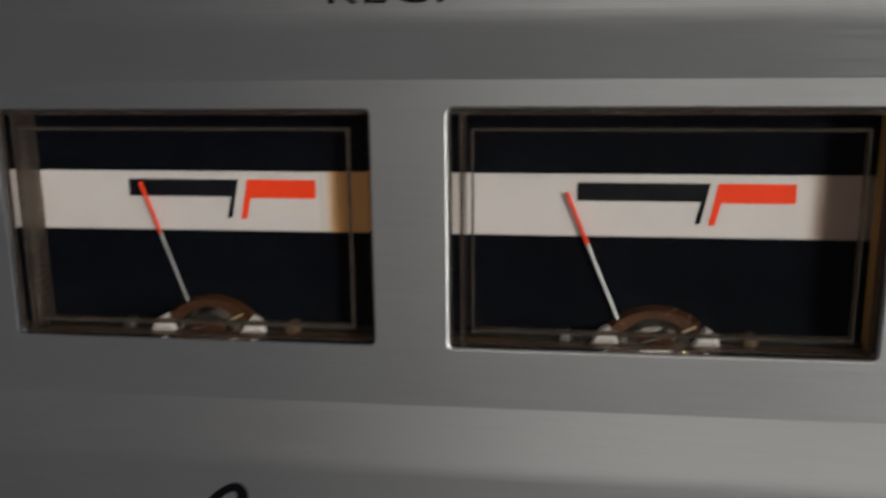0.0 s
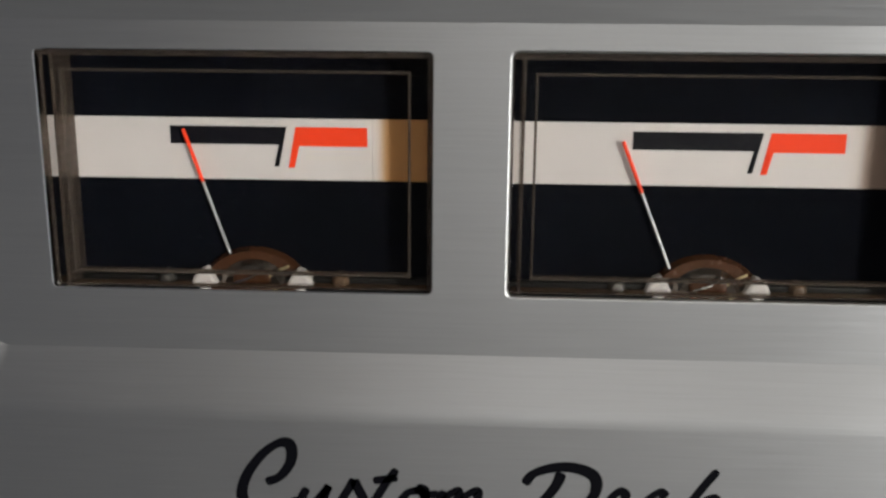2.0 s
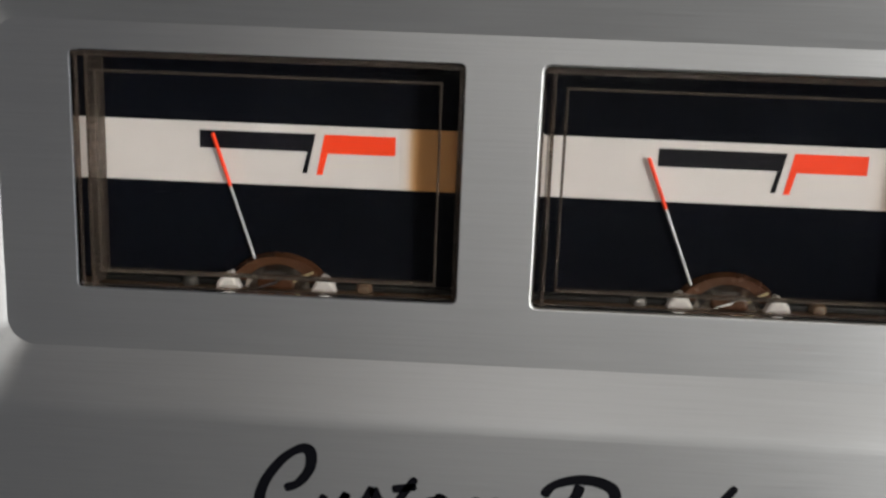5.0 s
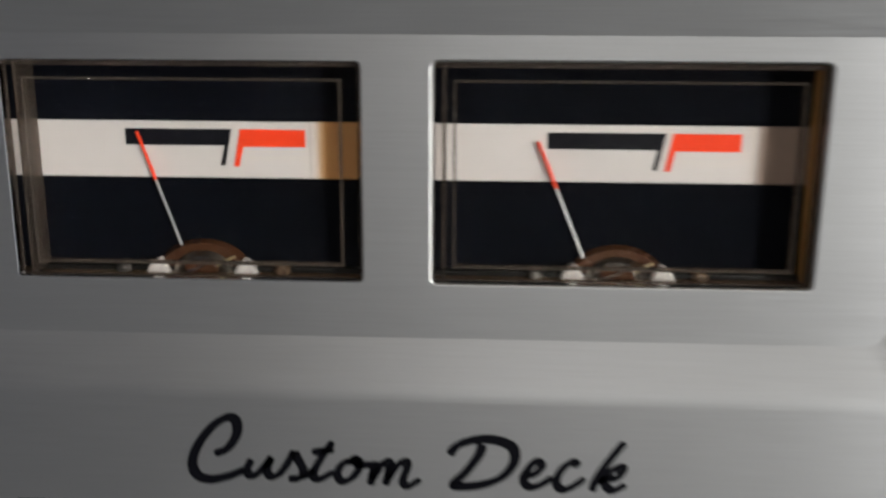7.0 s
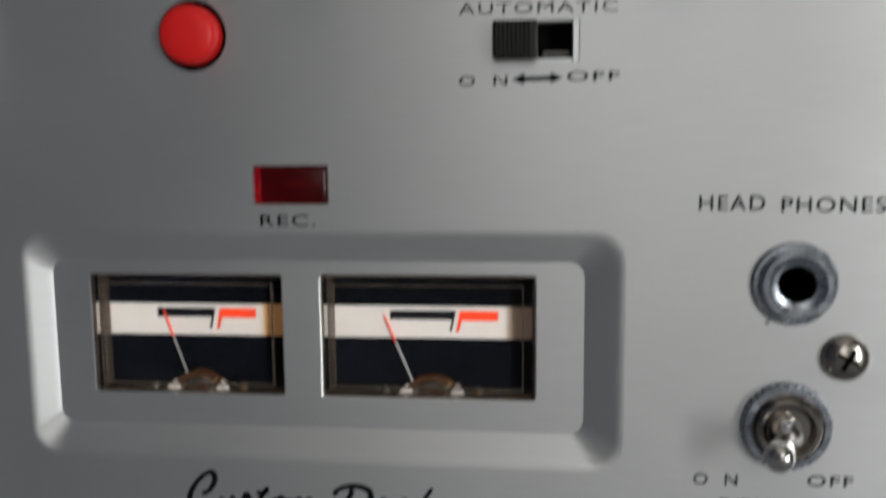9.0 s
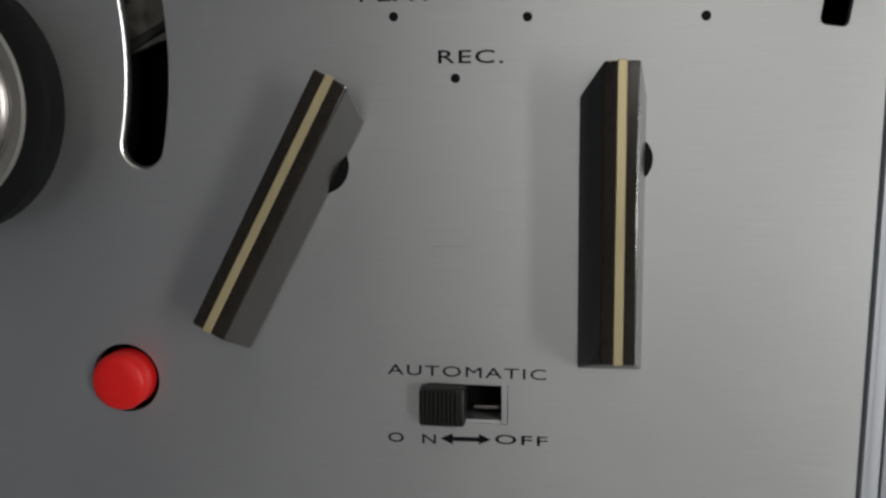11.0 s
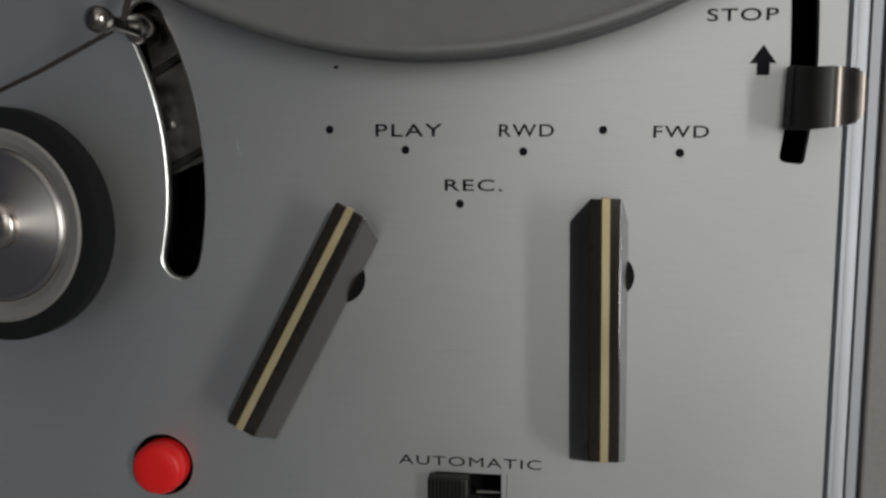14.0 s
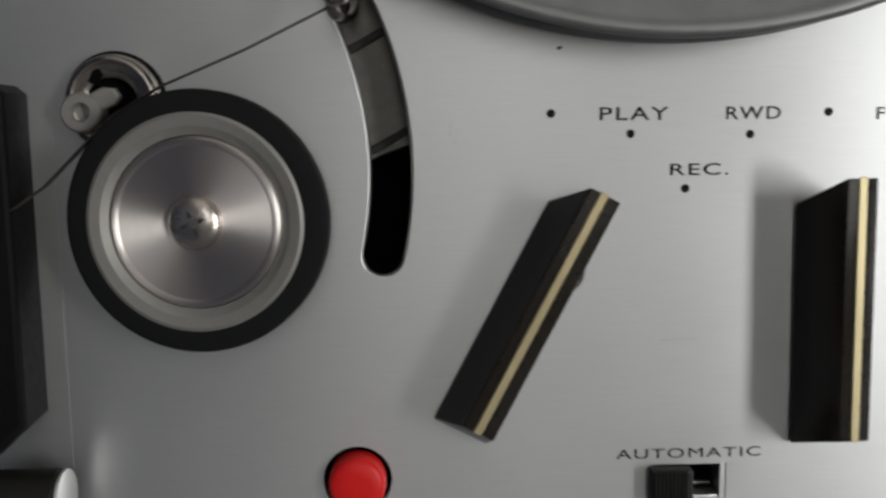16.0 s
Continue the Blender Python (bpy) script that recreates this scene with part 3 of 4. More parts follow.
def lever(x, z, turn, wide=0.43, crown=0.235, shift=0.0, boss=(0.15, 0.42), left=0.455):
    """A tapered bar knob on a round boss at x, z; turn: degrees to the right of upright."""
    body = bmesh.new()
    low = [(-left, -3.08), (wide, -3.08), (wide, 0.90), (-left, 0.90)]
    top = [(shift - 0.235, -2.69), (shift + crown, -2.69), (shift + crown, 1.35), (shift - 0.235, 1.35)]
    c, s = math.cos(radians(turn)), math.sin(radians(turn))
    spot = lambda u, v, d: (x + u * c + v * s, -d, z - u * s + v * c)
    a = [body.verts.new(spot(u, v, 0.05)) for u, v in low]
    b = [body.verts.new(spot(u, v, TALL)) for u, v in top]
    body.faces.new(a), body.faces.new(b)
    for k in range(4):
        body.faces.new((a[k], a[(k + 1) % 4], b[(k + 1) % 4], b[k]))
    bmesh.ops.bevel(body, geom=list(body.edges), offset=0.03, segments=2, affect="EDGES", profile=0.5)
    ob = new("function_lever")
    tagged(ob, "dark tapered bar lever with pale gold inlay")
    ob.parent = deck
    ob.location = Vector((x * CM, 0, z * CM)) - deck.location
    part("lever_body", body, LEVER, ob, "dark brown bakelite bar")
    bm = bmesh.new()
    strip = [(shift + u, v) for u, v in ((-0.065, -2.70), (0.065, -2.70), (0.065, 1.36), (-0.065, 1.36))]
    v0 = [bm.verts.new(spot(u, v, TALL - 0.03)) for u, v in strip]
    v1 = [bm.verts.new(spot(u, v, TALL + 0.025)) for u, v in strip]
    bm.faces.new(v0), bm.faces.new(v1)
    for k in range(4):
        bm.faces.new((v0[k], v0[(k + 1) % 4], v1[(k + 1) % 4], v1[k]))
    bmesh.ops.bevel(bm, geom=list(bm.edges), offset=0.012, segments=1, affect="EDGES", profile=0.5)
    part("inlay", bm, GOLD, ob, "pale gold metal inlay strip")
    off, rb, rw = *boss, 0.63
    bx, bz = x + off * c, z - off * s
    part("boss", lathe(bx, bz, [(rb, -0.02), (rb, 0.005), (0.0, 0.005)], 48), COVER, ob, "black round boss")
    part("washer", lathe(x, z, [(rw, -0.01), (rw, 0.003), (rw - 0.008, 0.003), (rw - 0.008, -0.01)], 64), ALU, ob, "thin grey metal ring")



lever(1.135, 22.02, 27.9, 0.52, 0.275, 0.05, (0.24, 0.42))
lever(5.665, 22.03, -0.7, 0.41, shift=0.012, boss=(0.15, 0.37), left=0.52)

# red record button
button = part("record_button", lathe(-1.95, 18.49, [(0.465, -0.1), (0.465, 0.20), (0.435, 0.27), (0.375, 0.31), (0.2, 0.325), (0, 0.33)], 56), RED, deck, "round red plastic push button", sharp=50)
part("button_well", lathe(-1.95, 18.49, [(0.56, -0.12), (0.57, -0.6), (0, -0.6)], 40), SHADE_BLACK, button, "well coloured black for the shade round the button")

# slide switch
sw = new("slide_switch")
tagged(sw, "slide switch with black ribbed slider in a metal frame")
sw.parent = deck
sw.location = Vector((0.0353, 0, 0.183)) - deck.location
x0, x1, z0, z1 = SWITCH
part("switch_well", plate([[(x0 - 0.1, z0 - 0.1), (x1 + 0.1, z0 - 0.1), (x1 + 0.1, z1 + 0.1), (x0 - 0.1, z1 + 0.1)]], -0.55, -0.45), SHADE_BLACK, sw, "black sheet for the shade in the switch")
bm = box(x1 - 0.10, x1 - 0.005, -0.45, -0.02, z0, z1, 0.01)
box(x0 + 0.005, x1 - 0.10, -0.45, -0.05, z0, z0 + 0.05, 0.01, bm=bm)
box(x0 + 0.003, x1 - 0.10, -0.45, -0.012, z1 - 0.022, z1 - 0.003, 0.005, 1, bm=bm)
box(x0 + 0.003, x0 + 0.02, -0.45, -0.012, z0 + 0.05, z1 - 0.022, 0.005, 1, bm=bm)
part("switch_frame", bm, TRIM, sw, "bare metal frame")
part("contact", box(3.60, 4.02, -0.44, -0.34, z0 + 0.12, z0 + 0.18, 0.02), STEEL, sw, "brass contact strip")
bm = box(x0 + 0.02, 3.50, -0.42, 0.03, z0 + 0.06, z1 - 0.05, 0.02)
box(x0 - 0.06, 3.53, 0.012, 0.28, z0 + 0.03, z1 - 0.02, 0.04, bm=bm)
part("slider", bm, BLACK, sw, "black plastic slider")
for k in range(9):
    xx = x0 + 0.0 + k * 0.064
    part("rib", box(xx - 0.017, xx + 0.017, 0.27, 0.32, z0 + 0.04, z1 - 0.03, 0.008, 1), BLACK, sw)

# recording lamp
lamp = part("record_lamp", box(LAMP[0] + 0.006, LAMP[1] - 0.006, -0.28, 0.035, LAMP[2] + 0.006, LAMP[3] - 0.006, 0.085, 4), LENS_RED, deck, "dark red rounded rectangular lamp lens, unlit", sharp=50)
lamp.visible_shadow = False
# brighter red, broader left and below, painted for light gathered in the lens
part("lit_rim", plate([rounded(LAMP[0] + 0.002, LAMP[1] - 0.002, LAMP[2] + 0.002, LAMP[3] - 0.002, 0.02, 3), rounded(LAMP[0] + 0.06, LAMP[1] - 0.03, LAMP[2] + 0.07, LAMP[3] - 0.035, 0.05, 3)], -0.34, -0.285), LIT_RIM_RED, lamp, "brighter red rim for the light gathered in the lens")
part("lamp_back", box(LAMP[0] - 0.05, LAMP[1] + 0.05, -0.52, -0.42, LAMP[2] - 0.05, LAMP[3] + 0.05), SHADE_BLACK, lamp, "black sheet for the unlit lamp housing")
part("bulb", prism(rounded(-0.62, 0.06, 16.05, 16.15, 0.05), -0.40, -0.32, 0.03), STEEL, lamp, "small tubular bulb behind the lens")

# headphone jack
jack = new("headphone_jack")
tagged(jack, "chrome headphone socket with round nut")
jack.parent = deck
jack.location = Vector((0.0748, 0, 0.1457)) - deck.location
part("washer", lathe(7.46, 14.57, [(0.65, -0.01), (0.65, 0.05), (0.62, 0.075), (0.5, 0.08)], 56), COOL, jack, "chrome washer")
bm = bmesh.new()
rows = []
for r, d in ((0.56, 0.05), (0.57, 0.16), (0.52, 0.20), (0.44, 0.20), (0.40, 0.17), (0.34, 0.15), (0.29, 0.13), (0.28, 0.06)):
    rows.append((r, d))
part("nut", lathe(7.48, 14.57, rows, 48, bm), COOL, jack, "satin metal ring nut")
part("bore", lathe(7.48, 14.57, [(0.29, 0.07), (0.29, -1.6), (0, -1.6)], 32), SHADE_BLACK, jack, "bore coloured black for its shade")
part("nick", box(7.06, 7.12, 0.0, 0.02, 13.93, 13.99, 0.005, 1), STEEL, jack, "small burr at the washer's edge")


def screw(x, z, r, turn, parent, cross=True, d=0.0, mat=CHROME):
    """A domed screw head; dark bars set into it paint the shade of its slot."""
    ob = part("screw", lathe(x, z, [(r, d), (r * 0.97, d + r * 0.2), (r * 0.8, d + r * 0.4), (r * 0.5, d + r * 0.52), (0, d + r * 0.57)], 40), mat, parent, "domed screw head", sharp=60)
    for k in range(2 if cross else 1):
        a = radians(turn + 90 * k)
        c, s = math.cos(a), math.sin(a)
        L, w = r * (0.5 if cross else 0.85), r * 0.09
        bm = prism([(x + u * c - v * s, z + u * s + v * c) for u, v in ((-L, -w), (L, -w), (L, w), (-L, w))], d + r * 0.3, d + r * (0.585 if cross else 0.545))
        part("screw_slot", bm, SHADE_BLACK, parent if parent is not deck else ob, "dark bar for the shade in the screw's recess")
    return ob


screw(8.27, 13.42, 0.37, 60, deck, True, mat=SMOKED)

# power toggle switch
toggle = new("power_toggle")
tagged(toggle, "chrome bat-handle toggle switch with knurled nut")
toggle.parent = deck
toggle.location = Vector((0.0736, 0, 0.123)) - deck.location
tx, tz = 7.42, 12.31
bm = bmesh.new()
n = 72
prof = ((0.70, 0.0, 0), (0.70, 0.02, 1), (0.70, 0.14, 1), (0.66, 0.18, 0), (0.56, 0.18, 0))
rings = []
for r, d, knurl in prof:
    rings.append([bm.verts.new((tx + (r - (0.045 if knurl and k % 2 else 0)) * math.cos(2 * math.pi * k / n), -d, tz + (r - (0.045 if knurl and k % 2 else 0)) * math.sin(2 * math.pi * k / n))) for k in range(n)])
for a, b in zip(rings, rings[1:]):
    for k in range(n):
        bm.faces.new((a[k], a[(k + 1) % n], b[(k + 1) % n], b[k]))
part("knurled_nut", bm, COOL, toggle, "knurled chrome ring nut", sharp=20)
part("bushing", lathe(tx, tz, [(0.58, 0.14), (0.52, 0.17), (0.50, 0.26), (0.46, 0.30), (0.40, 0.30), (0.33, 0.20), (0.0, 0.18)], 48), SMOKED, toggle, "threaded metal bushing")
bm = bmesh.new()
base, end = Vector((tx, -0.18, tz)), Vector((tx - 0.42, -1.25, tz - 0.16))
way = (end - base).normalized()
side = way.orthogonal().normalized()
up = way.cross(side)
rings = []
for f, r in ((0.0, 0.16), (0.12, 0.24), (0.22, 0.25), (0.30, 0.17), (0.45, 0.165), (0.70, 0.205), (0.86, 0.225), (0.95, 0.19), (0.99, 0.11), (1.0, 0.03)):
    p = base + (end - base) * f
    rings.append([bm.verts.new(p + r * (math.cos(2 * math.pi * k / 24) * side + math.sin(2 * math.pi * k / 24) * up)) for k in range(24)])
for a, b in zip(rings, rings[1:]):
    for k in range(24):
        bm.faces.new((a[k], a[(k + 1) % 24], b[(k + 1) % 24], b[k]))
bm.faces.new(rings[-1])
part("bat_handle", bm, CHROME, toggle, "polished chrome bat handle", sharp=60)

# pinch roller
roller = new("pinch_roller")
tagged(roller, "rubber pinch roller with turned aluminium hub")
roller.parent = deck
RX, RZ = -4.06, 22.845
roller.location = Vector((RX * CM, 0, RZ * CM)) - deck.location
roller.rotation_euler.z = radians(-5.4)


def turned(profile):
    return lathe(RX, RZ, [(r, d + 0.15) for r, d in profile], 96)


part("rubber_tyre", turned([(1.45, 0.42), (1.84, 0.42), (1.915, 0.48), (1.93, 0.56), (1.93, 0.84), (1.905, 0.89), (1.84, 0.91), (1.60, 0.91)]), RUBBER, roller, "black rubber tyre")
part("collar", turned([(1.42, 0.0), (1.42, 0.45), (1.60, 0.5), (1.60, 0.93), (1.55, 0.95), (1.40, 0.93), (1.27, 0.86), (1.27, 0.5)]), PALE, roller, "pale grey metal collar")
part("hub", turned([(1.27, 0.6), (1.25, 0.90), (1.21, 0.935), (1.17, 0.93), (1.13, 0.90), (0.40, 0.86), (0, 0.86)]), HUB, roller, "turned aluminium hub disc", sharp=20)
part("screw", turned([(0.40, 0.86), (0.395, 0.93), (0.34, 0.99), (0.22, 1.03), (0, 1.04)]), PIN, roller, "domed cross-head screw", sharp=60)
# dark bars that paint the shade of the cross recess
for turn in (20, 110):
    c, s = math.cos(radians(turn)), math.sin(radians(turn))
    part("screw_slot", prism([(RX + u * c - v * s, RZ + u * s + v * c) for u, v in ((-0.19, -0.016), (-0.05, -0.045), (0.05, -0.045), (0.19, -0.016), (0.19, 0.016), (0.05, 0.045), (-0.05, 0.045), (-0.19, 0.016))], 1.09, 1.186), OLIVE, roller, "dark bar for the shade in the screw's recess")
for turn in (65, 155, 245, 335):
    c, s = math.cos(radians(turn)), math.sin(radians(turn))
    part("screw_nick", prism([(RX + u * c - v * s, RZ + u * s + v * c) for u, v in ((0.15, -0.025), (0.24, -0.02), (0.24, 0.02), (0.15, 0.025))], 1.09, 1.172), STEEL, roller, "small dark nick")
part("spindle", lathe(RX, RZ, [(0.4, 0.0), (0.4, 0.9)], 24), STEEL, roller, "steel spindle")

# capstan cap and guide post behind the roller
guide = new("capstan")
tagged(guide, "chrome capstan bearing with small hollow post")
guide.parent = deck
guide.location = Vector((-0.055, 0, 0.247)) - deck.location
# black ring in place of the shadow line round the cap
part("shade_ring", lathe(-5.49, 24.62, [(0.77, 0.0), (0.77, 0.04), (0.73, 0.055), (0.62, 0.055)], 64), COVER, guide, "black ring for the shadow line round the cap")
part("bearing_cap", lathe(-5.49, 24.62, [(0.71, 0.05), (0.72, 0.16), (0.70, 0.25), (0.66, 0.31), (0.60, 0.325), (0.55, 0.30), (0.46, 0.26), (0.38, 0.24), (0.35, 0.20), (0.35, 0.02)], 64), SMOKED, guide, "dished chrome bearing cap", sharp=50)
part("bearing_hole", lathe(-5.49, 24.62, [(0.36, 0.06), (0, 0.05)], 40), SHADE_BLACK, guide, "black disc for the shade in the opening")
part("notch", prism([(-5.83, 24.92), (-5.70, 24.86), (-5.60, 25.02), (-5.64, 25.12), (-5.74, 25.13)], 0.19, 0.29, 0.02), SHADE_BLACK, guide, "black patch for the shaded notch in the cap")
part("link", prism([(-5.95, 24.66), (-5.60, 24.84), (-5.42, 24.82), (-5.34, 24.70), (-5.42, 24.58), (-5.86, 24.38)], 0.22, 0.36, 0.04), PALE, guide, "short pale link to the post")
part("hollow_post", lathe(-5.91, 24.46, [(0.30, 0.0), (0.30, 0.42), (0.27, 0.46), (0.15, 0.46), (0.13, 0.43), (0.13, 0.30), (0, 0.30)], 40), PALE, guide, "small hollow metal post")

# tension arm in the curved slot
arm = new("tension_arm")
tagged(arm, "steel tension arm with chrome guide pin in the curved slot")
arm.parent = deck
arm.location = Vector((-0.02, 0.004, 0.262)) - deck.location
part("arm_plate", prism([(-2.35, 26.4), (-1.75, 26.6), (-0.75, 24.8), (-0.80, 23.98), (-1.9, 23.58), (-1.95, 24.6)], -0.72, -0.62, 0.03), ARM, arm, "dull steel arm plate")
for za, zb in ((25.22, 25.95), (23.42, 24.18)):
    part("brace", prism([(-2.2, za), (-2.2, za + 0.14), (-0.6, zb + 0.30), (-0.6, zb + 0.16)], -0.62, -0.52, 0.02), BLACK, arm, "black cross brace")
part("rivet", lathe(-1.82, 24.48, [(0.10, -0.63), (0.09, -0.57), (0.04, -0.55), (0, -0.55)], 20), STEEL, arm, "small bright rivet")
part("guide_pin", lathe(-2.02, 26.06, [(0.25, -0.3), (0.25, 0.05), (0.17, 0.12), (0.12, 0.2), (0.12, 1.15), (0.19, 1.22), (0.21, 1.34), (0.19, 1.46), (0.10, 1.53), (0, 1.55)], 32), SMOKED, arm, "chrome guide pin with round end", sharp=60)
# black sheet in place of the shade behind the curved slot
part("slot_shade", prism([(-3.2, 21.4), (0.0, 21.4), (0.0, 27.4), (-3.2, 27.4)], -1.3, -1.2), SHADE_BLACK, arm, "black sheet for the unlit inside behind the slot")

# stop lever
stop = new("stop_lever")
tagged(stop, "black stop lever with chrome finger tip in a curved slot")
stop.parent = deck
stop.location = Vector((0.0855, 0, 0.249)) - deck.location
# black sheet in place of the shade behind the stop slot
part("slot_shade", prism([(7.6, 23.3), (9.2, 23.3), (9.2, 28.2), (7.6, 28.2)], -1.1, -1.0), SHADE_BLACK, stop, "black sheet for the unlit inside behind the slot")
part("stem", prism([(8.36, 24.40), (8.66, 24.36), (8.72, 25.30), (8.40, 25.32)], -0.8, 0.45, 0.03), BLACK, stop, "black lever stem")
bend = glide([Vector(p) for p in ((8.40, -0.3), (8.41, 0.35), (8.47, 0.72), (8.62, 0.92), (8.80, 0.96), (8.93, 0.90), (9.02, 0.93), (9.13, 1.03), (9.25, 1.02), (9.34, 0.84))], 5)


def bent(points, thick):
    """A bent strip of the stop lever with a rounded end."""
    bm = bmesh.new()
    rows = []
    for k, p in enumerate(points):
        f = min(1.0, max(0.0, (p.x - 8.90) / 0.45))
        pull = 0.40 * (1 - math.sqrt(max(0.0, 1 - f * f)))
        way = (points[min(k + 1, len(points) - 1)] - points[max(k - 1, 0)]).normalized()
        q = p + Vector((way.y, -way.x)) * thick
        z0, z1 = 24.36 + 0.10 * (p.x - 8.4) + pull, 25.27 - pull
        rows.append([bm.verts.new((p.x, -p.y, z0)), bm.verts.new((p.x, -p.y, z1)), bm.verts.new((q.x, -q.y, z1)), bm.verts.new((q.x, -q.y, z0))])
    for a, b in zip(rows, rows[1:]):
        for k in range(4):
            bm.faces.new((a[k], a[(k + 1) % 4], b[(k + 1) % 4], b[k]))
    bm.faces.new(rows[0]), bm.faces.new(rows[-1])
    return bm


cut = next(k for k, p in enumerate(bend) if p.x > 8.86)
# one bent plate; the flank's dark reflection is put into its olive colour
part("finger_plate", bent(bend[:cut + 1], 0.09), OLIVE, stop, "bent finger plate, dark olive for its dim reflection", sharp=40)
part("finger_tip", bent(bend[cut:], 0.12), WORN, stop, "worn chrome finger tip", sharp=40)

# cabinet, edge trims, head cover, knob
trim_profile = [(0.0, -0.05), (0.025, -0.05), (0.035, 0.02), (0.06, 0.04), (0.12, 0.035), (0.13, 0.015), (0.27, 0.015), (0.30, 0.0), (0.34, -0.10), (0.34, -0.5), (0.0, -0.5)]


def trim(name, a, b, along):
    bm = bmesh.new()
    lo, hi = [], []
    for u, d in trim_profile:
        if along == "z":
            lo.append(bm.verts.new((9.25 + u, -d, a))), hi.append(bm.verts.new((9.25 + u, -d, b)))
        else:
            lo.append(bm.verts.new((a, -d, 9.505 - u))), hi.append(bm.verts.new((b, -d, 9.505 - u)))
    for k in range(len(lo)):
        bm.faces.new((lo[k], lo[(k + 1) % len(lo)], hi[(k + 1) % len(lo)], hi[k]))
    bm.faces.new(lo), bm.faces.new(hi)
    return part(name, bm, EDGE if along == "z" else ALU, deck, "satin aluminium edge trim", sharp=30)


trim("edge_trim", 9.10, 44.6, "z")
trim("edge_trim", -24.2, 9.24, "x")
part("cabinet", box(-25.2, 10.3, -18.0, -2.0, 7.0, 46.0, 0.25), CABINET, deck, "taupe covered cabinet")
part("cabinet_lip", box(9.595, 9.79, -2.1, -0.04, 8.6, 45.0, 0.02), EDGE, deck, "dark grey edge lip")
part("cabinet_lip", box(9.80, 10.35, -2.1, 0.05, 8.4, 45.4, 0.05), CABINET, deck, "taupe cabinet edge")
part("cabinet_lip", box(-25.0, 9.79, -2.1, -0.05, 7.2, 9.12, 0.05), CABINET, deck, "taupe cabinet edge")
for x in (-22.5, 7.5):
    for d in (-15.5, -2.5):
        bm = bmesh.new()
        got = bmesh.ops.create_cone(bm, cap_ends=True, segments=24, radius1=0.9, radius2=1.1, depth=0.9)
        bmesh.ops.translate(bm, verts=bm.verts, vec=(x, -d, 6.55))
        part("foot", bm, RUBBER, deck, "black rubber foot")
cover = part("head_cover", prism([(-6.84, 19.80), (-6.84, 24.75), (-7.0, 24.88), (-14.0, 24.88), (-14.0, 19.0), (-7.6, 19.1)], 0.0, 0.9, 0.08), COVER, deck, "black head cover")
screw(-7.15, 24.2, 0.12, 20, cover, False, 0.9)
part("head_plate", box(-14.6, -6.50, -0.05, 0.004, 14.0, 24.8), ALU, deck, "raised aluminium plate under the head cover")
knob = new("selector_knob")
tagged(knob, "dark selector knob with pale rounded end")
knob.parent = deck
KX, KD, KZ, KR = -6.3, 0.85, 18.65, 0.46
knob.location = Vector((KX * CM, 0, KZ * CM)) - deck.location


def rod(x0, x1, r, bevel):
    """A round bar along x with softened ends."""
    bm = bmesh.new()
    rings = []
    for x, q in ((x0, r - bevel), (x0 + bevel, r), (x1 - bevel, r), (x1 - 0.3 * bevel, r - 0.3 * bevel), (x1, r - bevel)):
        rings.append([bm.verts.new((x, -KD + q * math.cos(2 * math.pi * k / 40), KZ + q * math.sin(2 * math.pi * k / 40))) for k in range(40)])
    for a, b in zip(rings, rings[1:]):
        for k in range(40):
            bm.faces.new((a[k], a[(k + 1) % 40], b[(k + 1) % 40], b[k]))
    bm.faces.new(rings[0]), bm.faces.new(rings[-1])
    return bm


part("stem", lathe(KX - 0.7, KZ, [(0.2, 0.0), (0.2, KD)], 24), STEEL, knob, "dull steel stem")
part("grip", rod(KX - 1.3, KX - 0.08, KR, 0.04), BLACK, knob, "dark round grip")
part("end_cap", rod(KX - 0.08, KX, KR - 0.01, 0.03), CAP, knob, "pale flat end cap", sharp=40)

# ---- take-up reel and tape ----
reel = tagged(new("tape_reel"), "smoke grey tape reel hung on the deck's spindle", "tape reel")
QX, QZ, QR = 3.02, 34.33, 8.9
reel.location = (QX * CM, 0, QZ * CM)


def flange(d):
    return [(1.3, d), (QR - 0.30, d), (QR - 0.22, d + 0.03), (QR - 0.12, d + 0.05), (QR - 0.03, d + 0.03), (QR, d - 0.04), (QR - 0.03, d - 0.11), (QR - 0.12, d - 0.13), (QR - 0.25, d - 0.10), (1.3, d - 0.10)]


part("front_flange", lathe(QX, QZ, flange(1.0), 160), REEL, reel, "smooth grey front flange", sharp=60)
part("back_flange", lathe(QX, QZ, flange(0.22), 160), REEL, reel, "smooth grey back flange", sharp=60)
part("tape_pack", lathe(QX, QZ, [(2.9, 0.23), (6.4, 0.24), (6.4, 0.87), (2.9, 0.88)], 128), TAPE, reel, "wound brown tape")
part("reel_hub", lathe(QX, QZ, [(0.45, 0.0), (2.9, 0.0), (2.9, 1.0), (2.6, 1.05), (0.45, 1.05)], 96), REEL, reel, "grey reel hub")
part("spindle", lathe(QX, QZ, [(0.42, -0.1), (0.42, 1.5), (0.3, 1.6), (0, 1.6)], 32), CHROME, deck, "chrome reel spindle")

# tape: from the head cover past the roller and the guide pin up to the reel
run = [(-7.0, 22.95), (-6.35, 23.40), (-5.72, 24.02), (-5.30, 24.42), (-4.62, 24.82), (-3.4, 25.33), (-2.16, 25.93), (-2.02, 26.02), (-1.92, 26.1), (-1.6, 27.2), (-1.0, 29.5)]
bm = bmesh.new()
rows = []
